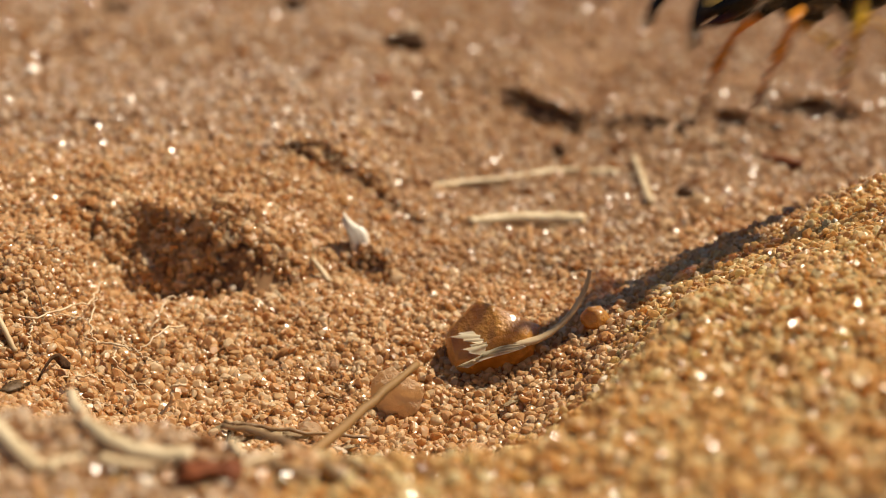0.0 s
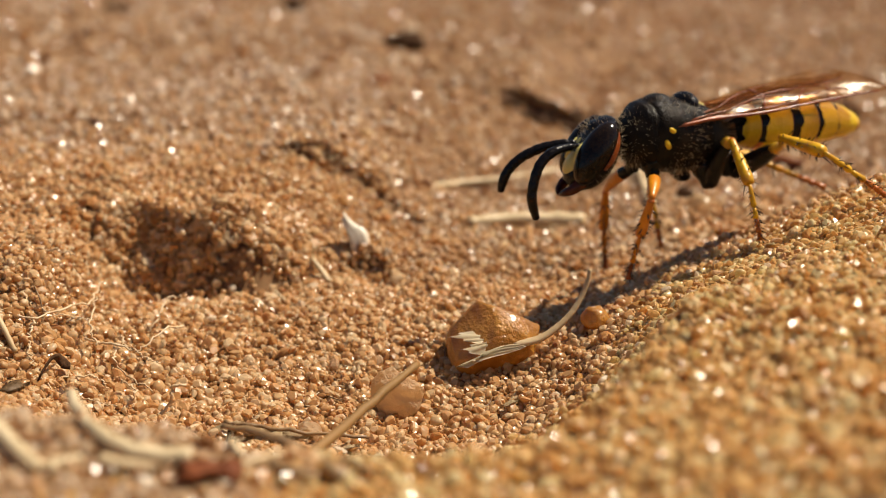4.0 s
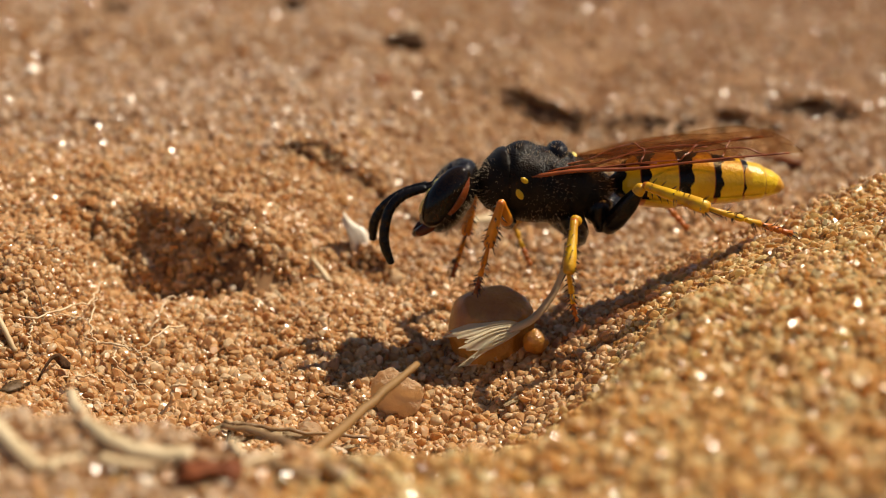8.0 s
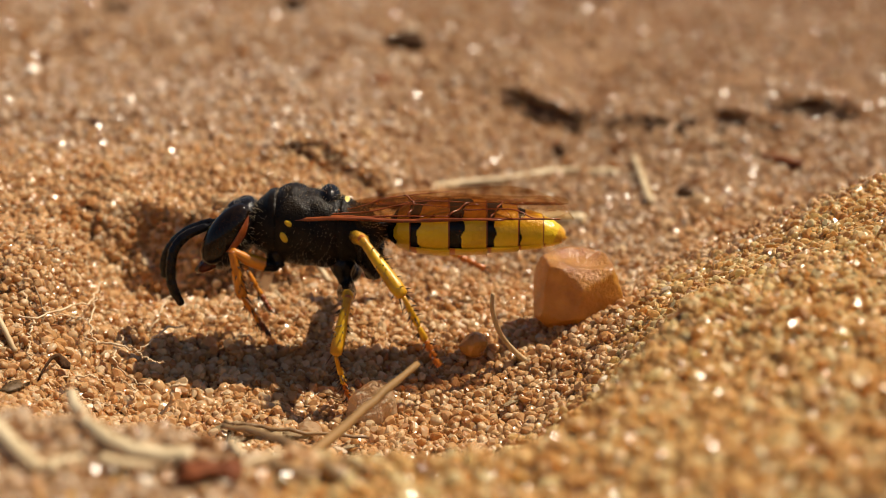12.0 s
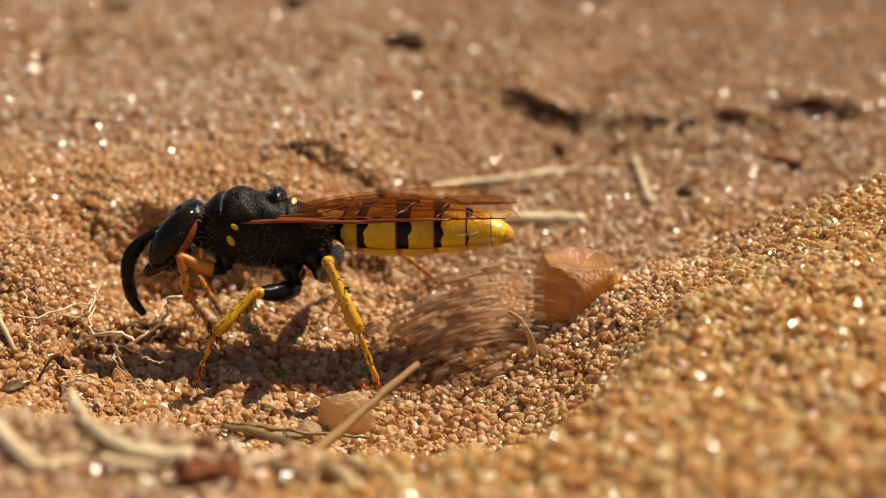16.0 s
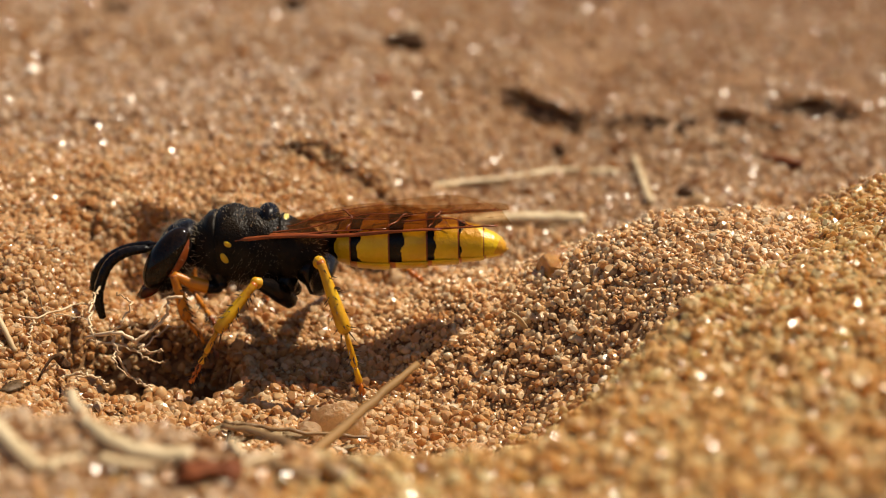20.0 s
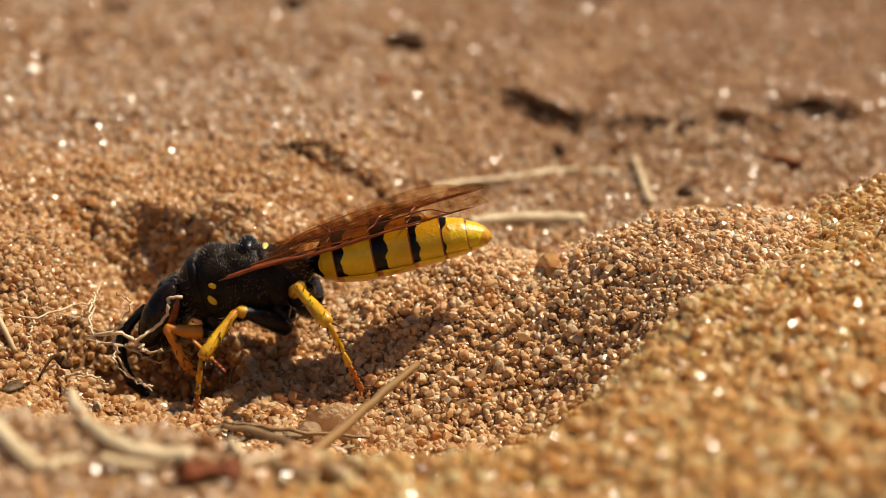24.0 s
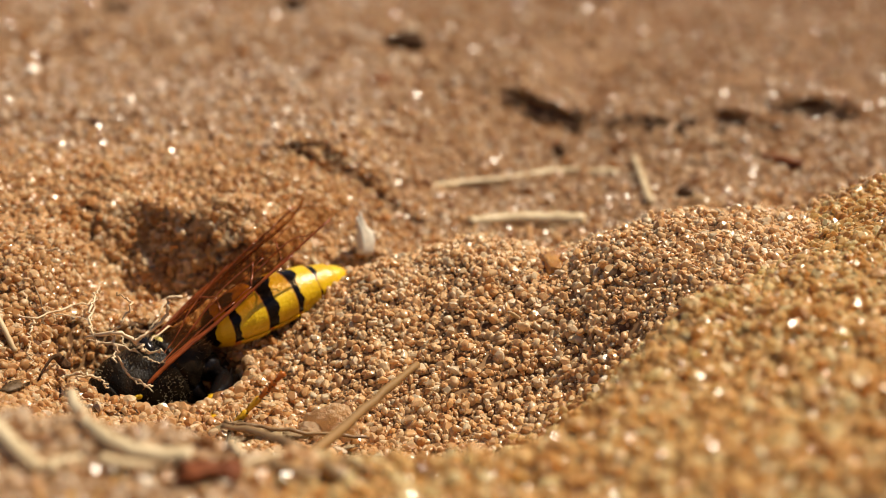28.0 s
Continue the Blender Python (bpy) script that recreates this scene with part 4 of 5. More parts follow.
for k, (pts, r) in enumerate(ROOTS):
    stick("root_fibre", "fine pale root fibre in the sand", "root", pts, r, r * 0.6, M_ROOT, 26, 6, crook=0.055, seed=40 + k, group="root fibres", worn=0.3)
pulled = [stick("root_fibre", "pale branching root fibre pulled out of the sand", "root", pts, r, r * 0.6, M_ROOT, 30, 6, crook=0.05, seed=70 + k, group="root fibres", worn=0.3)
          for k, (pts, r) in enumerate(PULLED)]


def stone(name, label, category, size, mat, seed, cuts=5, place=None, rough=0.16, group="", sub=3, flat=0.72, top=9.0, smooth=True):
    """A rounded stone with a few flat broken faces."""
    rg = random.Random(seed)
    bm = bmesh.new()
    ball(bm, (0, 0, 0), (1, 1, 1), sub=sub)
    planes = [Vector((rg.gauss(0, 1), rg.gauss(0, 1), rg.gauss(0, 1))).normalized() for _ in range(cuts)]
    for v in bm.verts:
        p = v.co.normalized()
        p = p * (1 + rough * noise.noise(p * 1.7 + Vector((seed, 0, 0))) + rough * 0.4 * noise.noise(p * 4.5 + Vector((0, seed, 0))))
        for n in planes:
            over = p.dot(n) - flat
            if over > 0:
                p = p - n * over * 0.9
        p.z = min(p.z, top + 0.06 * noise.noise(p * 3.0))
        v.co = Vector((p.x * size[0], p.y * size[1], p.z * size[2]))
    return thing(name, label, category, place, group, me=finish(name, bm, mat, smooth))


def build_pebble():
    """A broken quartz pebble: a dished flat top and a few large faces with rounded edges."""
    bm = bmesh.new()
    ball(bm, (0, 0, 0), (1, 1, 1), sub=5)
    faces = [((0.05, -0.15, 1), 0.66), ((-1, -0.2, 0.1), 0.80), ((0.5, -0.85, -0.1), 0.78), ((-0.35, -0.95, 0.05), 0.82), ((0.9, 0.1, 0.35), 0.84), ((0.1, -0.5, -1), 0.78), ((0.15, -0.8, 0.55), 0.84),
             ((-0.6, 0.7, -0.5), 0.8), ((0.6, 0.8, 0.2), 0.82)]
    faces = [(Vector(n).normalized(), d) for n, d in faces]
    for v in bm.verts:
        p = v.co.normalized()
        p = p * (1.03 + 0.10 * noise.noise(p * 1.6))
        for n, d in faces:
            over = p.dot(n) - d
            if over > 0:
                p = p - n * over * 0.93
        p.z -= 0.16 * max(0.0, 1 - ((p.x - 0.1) ** 2 + p.y ** 2) / 0.35) * (1 if p.z > 0.3 else 0)
        p = p * (1 + 0.012 * noise.noise(p * 9.0) + 0.02 * noise.noise(p * 4.0))
        v.co = Vector((p.x * 1.95, p.y * 1.7, p.z * 1.95))
    return thing("pebble", "amber translucent broken quartz pebble", "pebble", None, "pebbles", me=finish("pebble", bm, M_AMBER))


pebble = build_pebble()
small_pebble = stone("pebble", "small orange quartz pebble", "pebble", (0.58, 0.52, 0.5), M_AMBER, 8, 4, group="pebbles")
tan_stone = stone("pebble", "flat pale pinkish quartz stone", "pebble", (1.3, 0.6, 0.95), M_TAN, 12, 9, rough=0.3, group="pebbles", sub=4, flat=0.7)
stone("pebble", "white quartz pebble lying on the sand", "pebble", (0.75, 0.6, 0.45), M_CLEAR, 5, 4, mm(13.2, 17.7, 1.4), group="pebbles")
stone("pebble", "dark grey pebble beside a white one", "pebble", (0.5, 0.5, 0.45), M_DARK, 6, 4, mm(12.7, 20.3, 1.25), group="pebbles")
stone("pebble", "tan quartz pebble in the dug sand", "pebble", (0.55, 0.5, 0.45), M_TAN, 14, 4, mm(-5.0, -6.8, -1.55), group="pebbles")
stone("pebble", "clear quartz grain in the dug sand", "pebble", (0.36, 0.3, 0.3), M_CLEAR, 15, 4, mm(-6.2, -6.2, -1.75), group="pebbles")
stone("clod", "dark clod of humus on the sand", "clod", (1.5, 1.0, 0.9), M_DARK, 21, 3, mm(-2.9, 57.0, 4.1), rough=0.5, group="dark clods")
stone("clod", "dark crumb of humus on the sand", "clod", (1.3, 1.0, 0.6), M_DARK, 22, 3, mm(-26.7, 72.4, 4.8), rough=0.5, group="dark clods")
stone("clod", "dark crumb of humus on the far sand", "clod", (1.4, 1.0, 0.6), M_DARK, 23, 3, mm(-12.9, 79.0, 4.3), rough=0.5, group="dark clods")
stone("clod", "small dark crumb beside the straw", "clod", (0.4, 0.4, 0.4), M_DARK, 24, 3, mm(7.0, 33.0, 1.0), rough=0.4, group="dark clods")
stone("clod", "rust-brown crumb on the sand", "clod", (0.7, 0.6, 0.4), M_REDLEAF, 25, 3, mm(-4.0, 41.5, 3.8), rough=0.4, group="dark clods")
rp = random.Random(77)
for k in range(46):
    # coarse single grains that stand out among the sand
    x, y = rp.uniform(-15, 15), rp.uniform(-20, 16)
    if -16 < x < -7.5 and -5.5 < y < 2.5:
        continue
    s = rp.uniform(0.2, 0.33)
    stone("coarse_grain", "coarse quartz grain among finer sand", "sand grain", (s, s * rp.uniform(0.7, 1), s * rp.uniform(0.6, 0.9)), rp.choice((M_CLEAR, M_TAN, M_AMBER, M_CLEAR)), 100 + k, 4,
          mm(x, y, float(height(x, y)) + s * 0.35, rp.uniform(0, 90), rp.uniform(0, 90), rp.uniform(0, 360)), 0.25, "coarse grains", 2, 0.6, smooth=False)


def build_husk():
    """A dry seed husk: a torn papery fan on a curved stalk; about the fan's root."""
    bm = bmesh.new()
    tube(bm, bend([(-0.5, 0, -0.03), (0.6, 0.05, 0.2), (1.7, 0.4, 1.0), (2.35, 0.8, 2.0), (2.55, 1.0, 2.75)], 20), [0.23 - 0.007 * k for k in range(20)], 8, flat=0.6)
    husk = thing("seed_husk", "torn cream-white papery seed husk with a curved stalk", "seed husk", me=finish("seed_husk", bm, M_STRAW))
    teeth = (2.75, 2.2, 1.75, 2.5, 2.05, 2.9, 2.35)
    for lobe, (v0, v1) in enumerate(((-1.0, -0.28), (-0.34, 0.4), (0.34, 1.0))):
        bm = bmesh.new()
        grid = []
        for j in range(13):
            v = v0 + (v1 - v0) * j / 12
            reach = float(np.interp((v + 1) / 2 * 6, range(7), teeth)) * (1 + 0.06 * math.sin(31 * v)) - (0.5 if j in (0, 12) and lobe != 1 else 0)
            row = []
            for i in range(15):
                u = i / 14
                open_ = 0.20 + 0.62 * u ** 0.8
                across = v * open_ + 0.10 * math.sin(5 * u + 2 * v) * u
                proud = 0.10 + 0.22 * math.cos(1.4 * v) * u - 0.03 * math.sin(23 * v) - 0.03 * lobe
                row.append(bm.verts.new((-reach * u, across * 0.72 - proud * 0.7, across * 0.7 + proud * 0.72 - 0.34 * u * u)))
            grid.append(row)
        for r0, r1 in zip(grid, grid[1:]):
            for i in range(14):
                bm.faces.new((r0[i], r0[i + 1], r1[i + 1], r1[i]))
        bmesh.ops.solidify(bm, geom=bm.faces[:], thickness=0.035)
        part("husk_lobe", bm, M_HUSK, husk, "torn papery lobe")
    return husk


husk = build_husk()


def build_chip(label, x, y, turn, size, mat, seed):
    """A thin torn flake of straw lying on the sand, split at one end."""
    rg = random.Random(seed)
    bm = bmesh.new()
    n, m = 10, 4
    grid = []
    for i in range(n + 1):
        u = i / n
        wide = size * (0.16 + 0.10 * math.sin(math.pi * u) + rg.uniform(-0.03, 0.03))
        grid.append([bm.verts.new((size * (u - 0.5) + (rg.uniform(-0.12, 0.12) * size if i in (0, n) else 0), wide * (2 * j / m - 1), 0.10 * size * math.sin(2.6 * u) + 0.06 * size * math.cos(2.2 * (2 * j / m - 1)) + rg.uniform(-0.02, 0.02)))
                     for j in range(m + 1)])
    for i in range(n):
        for j in range(m):
            if not (i > 6 and j == 1):
                bm.faces.new((grid[i][j], grid[i + 1][j], grid[i + 1][j + 1], grid[i][j + 1]))
    bmesh.ops.solidify(bm, geom=bm.faces[:], thickness=0.05)
    return thing("straw_flake", label, "straw flake", mm(x, y, float(relief(x, y)) + 0.27, rg.uniform(-14, 14), rg.uniform(-14, 14), turn), "straw flakes", me=finish("straw_flake", bm, mat))


for k, (x, y, turn, size, mat) in enumerate(((-6.2, -7.4, 8, 1.5, M_PALESTRAW), (-6.9, -7.0, -14, 1.9, M_PALESTRAW), (-8.0, -6.9, 12, 1.6, M_STRAW), (-5.4, -7.3, -5, 1.3, M_STRAW), (-7.4, -8.3, 30, 1.1, M_BROWNSTRAW),
                                             (-15.9, -6.3, 60, 1.3, M_BROWNSTRAW), (-3.4, -7.9, 15, 0.9, M_PALESTRAW), (2.6, -4.6, 35, 0.8, M_STRAW))):
    build_chip("thin torn flake of dry straw on the sand" if mat is not M_BROWNSTRAW else "dark torn flake of dry straw on the sand", x, y, turn, size, mat, 400 + k)


def build_shell():
    bm = bmesh.new()
    for k in range(5):
        tube(bm, bend([(0.1 * k, 0, 0), (0.12 * k - 0.15, 0.1, 0.9), (0.1 * k - 0.5, 0.15, 1.9 - 0.22 * abs(k - 1))], 8), [0.36, 0.42, 0.43, 0.40, 0.34, 0.26, 0.15, 0.03], 6, flat=0.55)
    return thing("shell_fragment", "white chip of shell standing in the sand", "shell", mm(-3.9, 8.8, 1.2), me=finish("shell_fragment", bm, M_SHELL))


shell = build_shell()


def build_spray(seed, count, spread):
    """Thrown grains of sand that fly together."""
    rg = np.random.default_rng(seed)
    p = rg.normal(size=(count, 3)) * np.array(spread)
    me = grains("thrown_sand", p[:, 0], p[:, 1], p[:, 2], np.clip(0.10 * np.exp(0.4 * rg.normal(size=count)), 0.05, 0.25), M_FAR)
    return thing("thrown_sand", "spray of sand grains thrown back by digging", "sand", kind="stuff", me=me)


sprays = [build_spray(5, 1700, (1.5, 1.0, 1.4)), build_spray(6, 1900, (1.3, 1.0, 1.7)), build_spray(8, 260, (1.4, 0.8, 0.7))]

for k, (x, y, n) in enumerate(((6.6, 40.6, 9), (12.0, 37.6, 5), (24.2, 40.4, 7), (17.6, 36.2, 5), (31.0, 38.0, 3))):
    # dark soil crumbs under the broken crust edges, added to deepen the shaded hollows
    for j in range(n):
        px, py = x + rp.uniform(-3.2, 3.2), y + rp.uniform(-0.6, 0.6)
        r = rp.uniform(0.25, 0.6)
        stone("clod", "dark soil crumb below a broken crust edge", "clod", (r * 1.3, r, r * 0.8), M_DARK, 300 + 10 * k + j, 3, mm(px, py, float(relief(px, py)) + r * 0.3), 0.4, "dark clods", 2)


def build_debris():
    """Scraps of fine root and stalk strewn over the sand."""
    bm = bmesh.new()
    rg = random.Random(31)
    for _ in range(150):
        x, y = rg.gauss(-9, 8), rg.uniform(-18, 14)
        if -15.8 < x < -7.8 and -4.8 < y < 2.2:
            continue
        a, n = rg.uniform(0, 6.28), rg.uniform(0.3, 1.1)
        pts = [(x, y), (x + n * math.cos(a), y + n * math.sin(a)), (x + 2 * n * math.cos(a + 0.4), y + 2 * n * math.sin(a + 0.4))]
        tube(bm, bend([(p, q + float(lean(p, q)), float(height(p, q)) + 0.14) for p, q in pts], 6), [0.02, 0.03, 0.035, 0.03, 0.025, 0.015], 4, rg.randrange(2))
    return thing("plant_debris", "scraps of fine root and dry stalk on the sand", "debris", kind="stuff", me=finish("plant_debris", bm, [M_ROOT, M_BROWNSTRAW]))


build_debris()

# ---- movement ----
# seconds; thorax centre in millimetres; pitch and turn in degrees
BODY = [
    (0, 15.33, 4.50, 14.71, -4.0, 28), (0.1, 12.49, 4.49, 12.22, -3.0, 28), (0.2, 11.93, 4.47, 9.64, -3.5, 28),
    (0.5, 11.88, 4.43, 9.54, -2.0, 28), (1, 12.05, 4.36, 8.63, -2.5, 28), (1.5, 12.03, 4.29, 8.64, -2.0, 28),
    (2, 12.01, 4.21, 8.39, -2.0, 28), (2.5, 12.33, 4.14, 8.60, -2.0, 28), (3, 12.44, 4.07, 8.44, -2.0, 28),
    (3.5, 9.87, 4.00, 7.99, 0.0, 28), (4.5, 9.76, 3.52, 7.91, 0.5, 28), (5.5, 9.65, 3.04, 7.82, 1.5, 28),
    (6, 9.49, 2.80, 7.57, 1.5, 23), (6.5, 7.55, 2.35, 7.47, 1.5, 17), (7, 6.65, 1.90, 6.94, 3.0, 15),
    (7.5, 4.59, 1.45, 6.15, -2.0, 17), (8, 4.29, 1.00, 6.43, 0.5, 7), (8.5, 3.19, 0.67, 6.75, -3.0, 6),
    (9, 2.33, 0.33, 6.10, -5.0, 10), (9.3, 1.13, 0.13, 6.39, -8.5, 10), (9.5, -0.75, -0.00, 5.80, -19.5, 13),
    (9.6, -1.68, -0.00, 4.78, -23.0, 15), (9.8, -0.54, -0.00, 4.70, 0.5, 8), (10, -0.25, 0.00, 4.81, 0.5, 11),
    (10.5, -1.21, 0.00, 5.31, 1.5, 10), (11, -2.27, -0.00, 5.07, -2.5, 0), (11.5, -3.40, -0.00, 5.15, 0.0, 0),
    (12, -4.83, -0.00, 4.87, 1.5, 0), (12.5, -5.03, -0.00, 4.07, 4.5, 0), (13.5, -5.50, -0.00, 4.80, 2.5, 0),
    (14.5, -5.96, 0.00, 5.60, 2.0, 6), (15, -6.41, 0.00, 4.97, 5.5, 0), (15.5, -6.71, 0.00, 4.77, 0.5, 2),
    (16, -6.93, -0.00, 4.77, 0.0, 0), (16.5, -6.96, 0.00, 4.40, 5.0, 0), (17, -6.51, -0.00, 4.57, 5.0, -3),
    (17.5, -7.14, -0.00, 3.95, -2.5, 0), (18, -7.45, -0.00, 3.50, 4.5, 0), (18.5, -7.03, -0.00, 4.01, 4.0, 0),
    (19, -7.54, -0.00, 3.45, 2.5, 0), (19.5, -7.18, 0.00, 3.63, 3.5, 0), (20, -7.22, -0.00, 4.10, -2.0, 0),
    (20.5, -7.28, -0.13, 3.85, -7.0, 4), (21, -7.45, -0.27, 3.63, 0.5, 0), (21.5, -7.32, -0.40, 3.58, -4.0, 0),
    (22.5, -7.30, -0.67, 3.76, -4.5, 0), (23.5, -7.33, -0.93, 3.97, -7.0, 2), (24, -7.76, -1.07, 2.99, -14.0, 2),
    (24.5, -8.15, -1.20, 2.55, -17.0, 2), (25, -8.35, -1.33, 3.19, -17.0, 0), (25.5, -8.54, -1.47, 2.11, -13.0, 28),
    (26, -9.22, -1.60, 2.66, -20.0, 22), (26.5, -9.74, -1.60, 1.54, -22.0, 20), (27, -9.81, -1.60, 2.23, -29.0, 38),
    (27.2, -10.22, -1.60, 1.11, -26.0, 36), (27.5, -10.81, -1.60, 0.32, -26.0, 32), (27.8, -11.36, -1.60, -0.36, -31.0, 32),
    (28, -11.73, -1.60, -0.92, -30.0, 36),
]
DROOP = [(22.5, 0), (23.5, 3), (24, 3), (24.5, 7), (25, 7), (25.5, 9), (26, 11), (26.5, 14), (27, 16), (27.2, 16), (27.5, 17), (27.8, 18), (28, 18)]
STANCES = {
    "near_hind": [(0.2, 18.7, 1.2, 6.0), (3.3, 18.6, 0.7, 6.1), (3.6, 18.0, 0.7, 5.7), (6, 17.7, -0.5, 5.9), (6.2, 16.0, -0.7, 5.7), (6.9, 15.8, -1.3, 5.8), (7.1, 13.6, -1.5, 4.7), (8.1, 13.5, -2.4, 4.9), (8.3, 12.1, -2.5, 4.2), (9.2, 12.0, -3.1, 4.3), (9.35, 9.9, -3.2, 4.6), (9.6, 7.3, -3.3, 3.3), (9.75, 6.1, -3.3, 0.1), (10.3, 6.1, -3.3, -0.2), (10.5, 4.9, -3.3, 0.9), (11, 4.8, -3.3, 0.9), (11.2, 3.9, -3.3, 0.5), (11.6, 3.7, -3.3, 0.4), (11.9, 0.4, -3.3, 0.1), (12.3, -1.4, -3.3, -0.9), (14.5, -1.9, -3.3, -1.9), (15, -1.8, -3.3, -2.3), (17, -2.2, -3.3, -2.6), (20, -2.8, -3.3, -2.6), (21.5, -2.8, -3.7, -2.1), (24, -3.08, -5.20, -0.42), (25.5, -3.35, -5.60, -0.07), (26.5, -3.25, -5.90, -0.05), (27.4, -3.32, -6.20, -0.37), (28, -5.91, -6.00, 0.56)],
    "near_mid": [(0.2, 12.4, 0.9, 4.4), (2.5, 12.5, 0.5, 4.2), (2.7, 13.7, 0.5, 4.3), (3.1, 13.7, 0.5, 4.3), (3.35, 12.8, 0.4, 4.0), (6, 12.7, -0.8, 4.2), (6.3, 8.9, -1.1, 3.3), (6.8, 7.9, -1.5, 2.7), (7.1, 6.2, -1.8, 1.9), (8.0, 5.2, -2.6, 1.5), (8.15, 3.8, -2.7, 1.1), (9.2, 3.4, -3.4, 1.0), (9.4, 2.0, -3.5, 0.7), (9.6, 1.2, -3.6, -0.0), (9.75, -1.4, -3.6, -0.0), (10.0, -1.4, -3.6, -0.0), (10.3, -1.8, -3.6, -0.4), (10.7, -2.1, -3.6, -0.3), (10.9, -2.3, -3.6, -0.5), (11.1, -2.3, -3.6, -0.5), (11.25, -2.9, -3.6, -0.5), (11.4, -3.3, -3.6, -0.9), (11.8, -3.5, -3.6, -1.0), (12.05, -3.7, -3.6, -1.4), (12.2, -6.7, -3.6, -0.4), (12.4, -5.9, -3.6, 0.2), (12.7, -5.9, -3.6, 0.2), (14.5, -8.9, -3.6, -0.8), (15.2, -9.6, -3.6, -1.0), (17, -9.7, -3.6, -0.5), (20, -9.9, -3.6, -0.9), (22, -9.8, -4.1, -1.0), (23.5, -9.6, -4.5, -1.7), (25, -9.4, -4.9, -1.5), (25.8, -9.9, -5.1, -1.5), (26.5, -10.6, -5.2, -1.3), (27, -11.3, -5.2, -1.3), (28, -11.6, -5.2, -1.4)],
    "near_front": [(0.2, 9.3, 2.3, 4.0), (0.9, 9.3, 2.2, 3.6), (1.1, 8.4, 2.1, 2.6), (2.8, 8.3, 1.9, 2.6), (3.0, 9.5, 1.9, 3.5), (3.3, 7.8, 1.8, 2.0), (5.5, 7.4, 0.8, 2.1), (6, 7.7, 0.6, 1.5), (6.2, 6.1, 0.4, 1.5), (6.8, 6.0, -0.1, 1.5), (7.0, 3.2, -0.3, 2.5), (7.3, 2.6, -0.6, 2.5), (7.5, 0.8, -0.8, 1.5), (8, 1.3, -1.2, 2.2)],
    "far_mid": [(0.2, 16.2, 8.5, 4.0), (3.1, 16.1, 8.1, 4.1), (3.4, 10.0, 8.0, 1.6), (6, 9.4, 6.8, 1.8), (6.4, 8.6, 6.4, 2.5), (6.9, 8.3, 6.0, 2.8), (7.3, 6.1, 5.6, 2.5), (8, 3.8, 5.0, 1.6), (8.5, 3.1, 4.7, 2.0), (9.2, 2.6, 4.2, 2.1), (9.5, 1.1, 4.0, 1.9), (10, 0.4, 4.0, 1.4), (11, -1.1, 4.0, 1.4), (12, -3.5, 4.0, 1.4), (12.5, -4.5, 4.0, 1.1), (14.5, -5.9, 4.0, 0.9), (20, -7.4, 4.0, -0.1), (24, -8.3, 2.9, -0.3), (26, -9.7, 2.4, -1.1), (28, -11.6, 2.4, -2.4)],
    "far_hind": [(0.2, 18.8, 8.7, 4.8), (3.1, 18.7, 8.3, 4.9), (3.5, 17.4, 8.2, 4.4), (5.5, 16.4, 7.2, 4.4), (6, 15.7, 7.0, 4.1), (6.5, 14.8, 6.5, 4.4), (7, 13.5, 6.1, 4.1), (7.5, 11.5, 5.7, 3.6), (8, 10.6, 5.2, 3.2), (9, 9.1, 4.5, 2.9), (9.5, 5.7, 4.2, 2.3), (10, 4.3, 4.2, 2.2), (11, 3.8, 4.2, 2.2), (12, 1.8, 4.2, 1.7), (14.5, 0.4, 4.2, 1.3), (16, -0.3, 4.2, 1.2), (20, -0.6, 4.2, 0.9), (24, -1.7, 3.1, 1.4), (26, -3.4, 2.6, 0.6), (28, -5.4, 2.6, -0.7)],
    "far_front": [(0.2, 7.7, 7.1, 2.4), (2.8, 7.8, 6.7, 1.0), (3.2, 7.6, 6.6, 1.2), (5.5, 6.5, 5.6, 0.9), (6, 6.4, 5.4, 0.8), (6.4, 4.3, 5.0, 1.5), (7, 2.1, 4.5, 1.5), (7.6, 0.1, 4.0, 0.9), (8, 0.4, 3.6, 1.5)],
}


def glide(rows, t):
    """Values between rows of (seconds, values...), softly interpolated."""
    ts = [r[0] for r in rows]
    if t <= ts[0]:
        return np.array(rows[0][1:], float)
    if t >= ts[-1]:
        return np.array(rows[-1][1:], float)
    i = max(k for k in range(len(ts)) if ts[k] <= t)
    p = [np.array(rows[min(max(k, 0), len(rows) - 1)][1:], float) for k in (i - 1, i, i + 1, i + 2)]
    h = ts[i + 1] - ts[i]
    f = (t - ts[i]) / h
    m0 = (p[2] - p[0]) / max(1e-6, ts[i + 1] - ts[max(i - 1, 0)]) * h
    m1 = (p[3] - p[1]) / max(1e-6, ts[min(i + 2, len(ts) - 1)] - ts[i]) * h
    lim = 1.2 * np.abs(p[2] - p[1]) + 1e-9
    m0, m1 = np.clip(m0, -lim, lim), np.clip(m1, -lim, lim)
    return (2 * f ** 3 - 3 * f * f + 1) * p[1] + (f ** 3 - 2 * f * f + f) * m0 + (3 * f * f - 2 * f ** 3) * p[2] + (f ** 3 - f * f) * m1


def body_at(t):
    x, y, z, ry, rz = glide(BODY, t)
    return mm(x, y, z, 0, ry, rz)


def foot_at(leg, t):
    """Where a foot stands, in the world, in millimetres; it swings over a tenth or two between stands."""
    rows = STANCES[leg]
    if t <= rows[0][0]:
        first = Vector(rows[0][1:])
        b0, b1 = body_at(t).translation, body_at(rows[0][0]).translation
        return first + (b0 - b1) / MM
    return Vector(glide(rows, t))


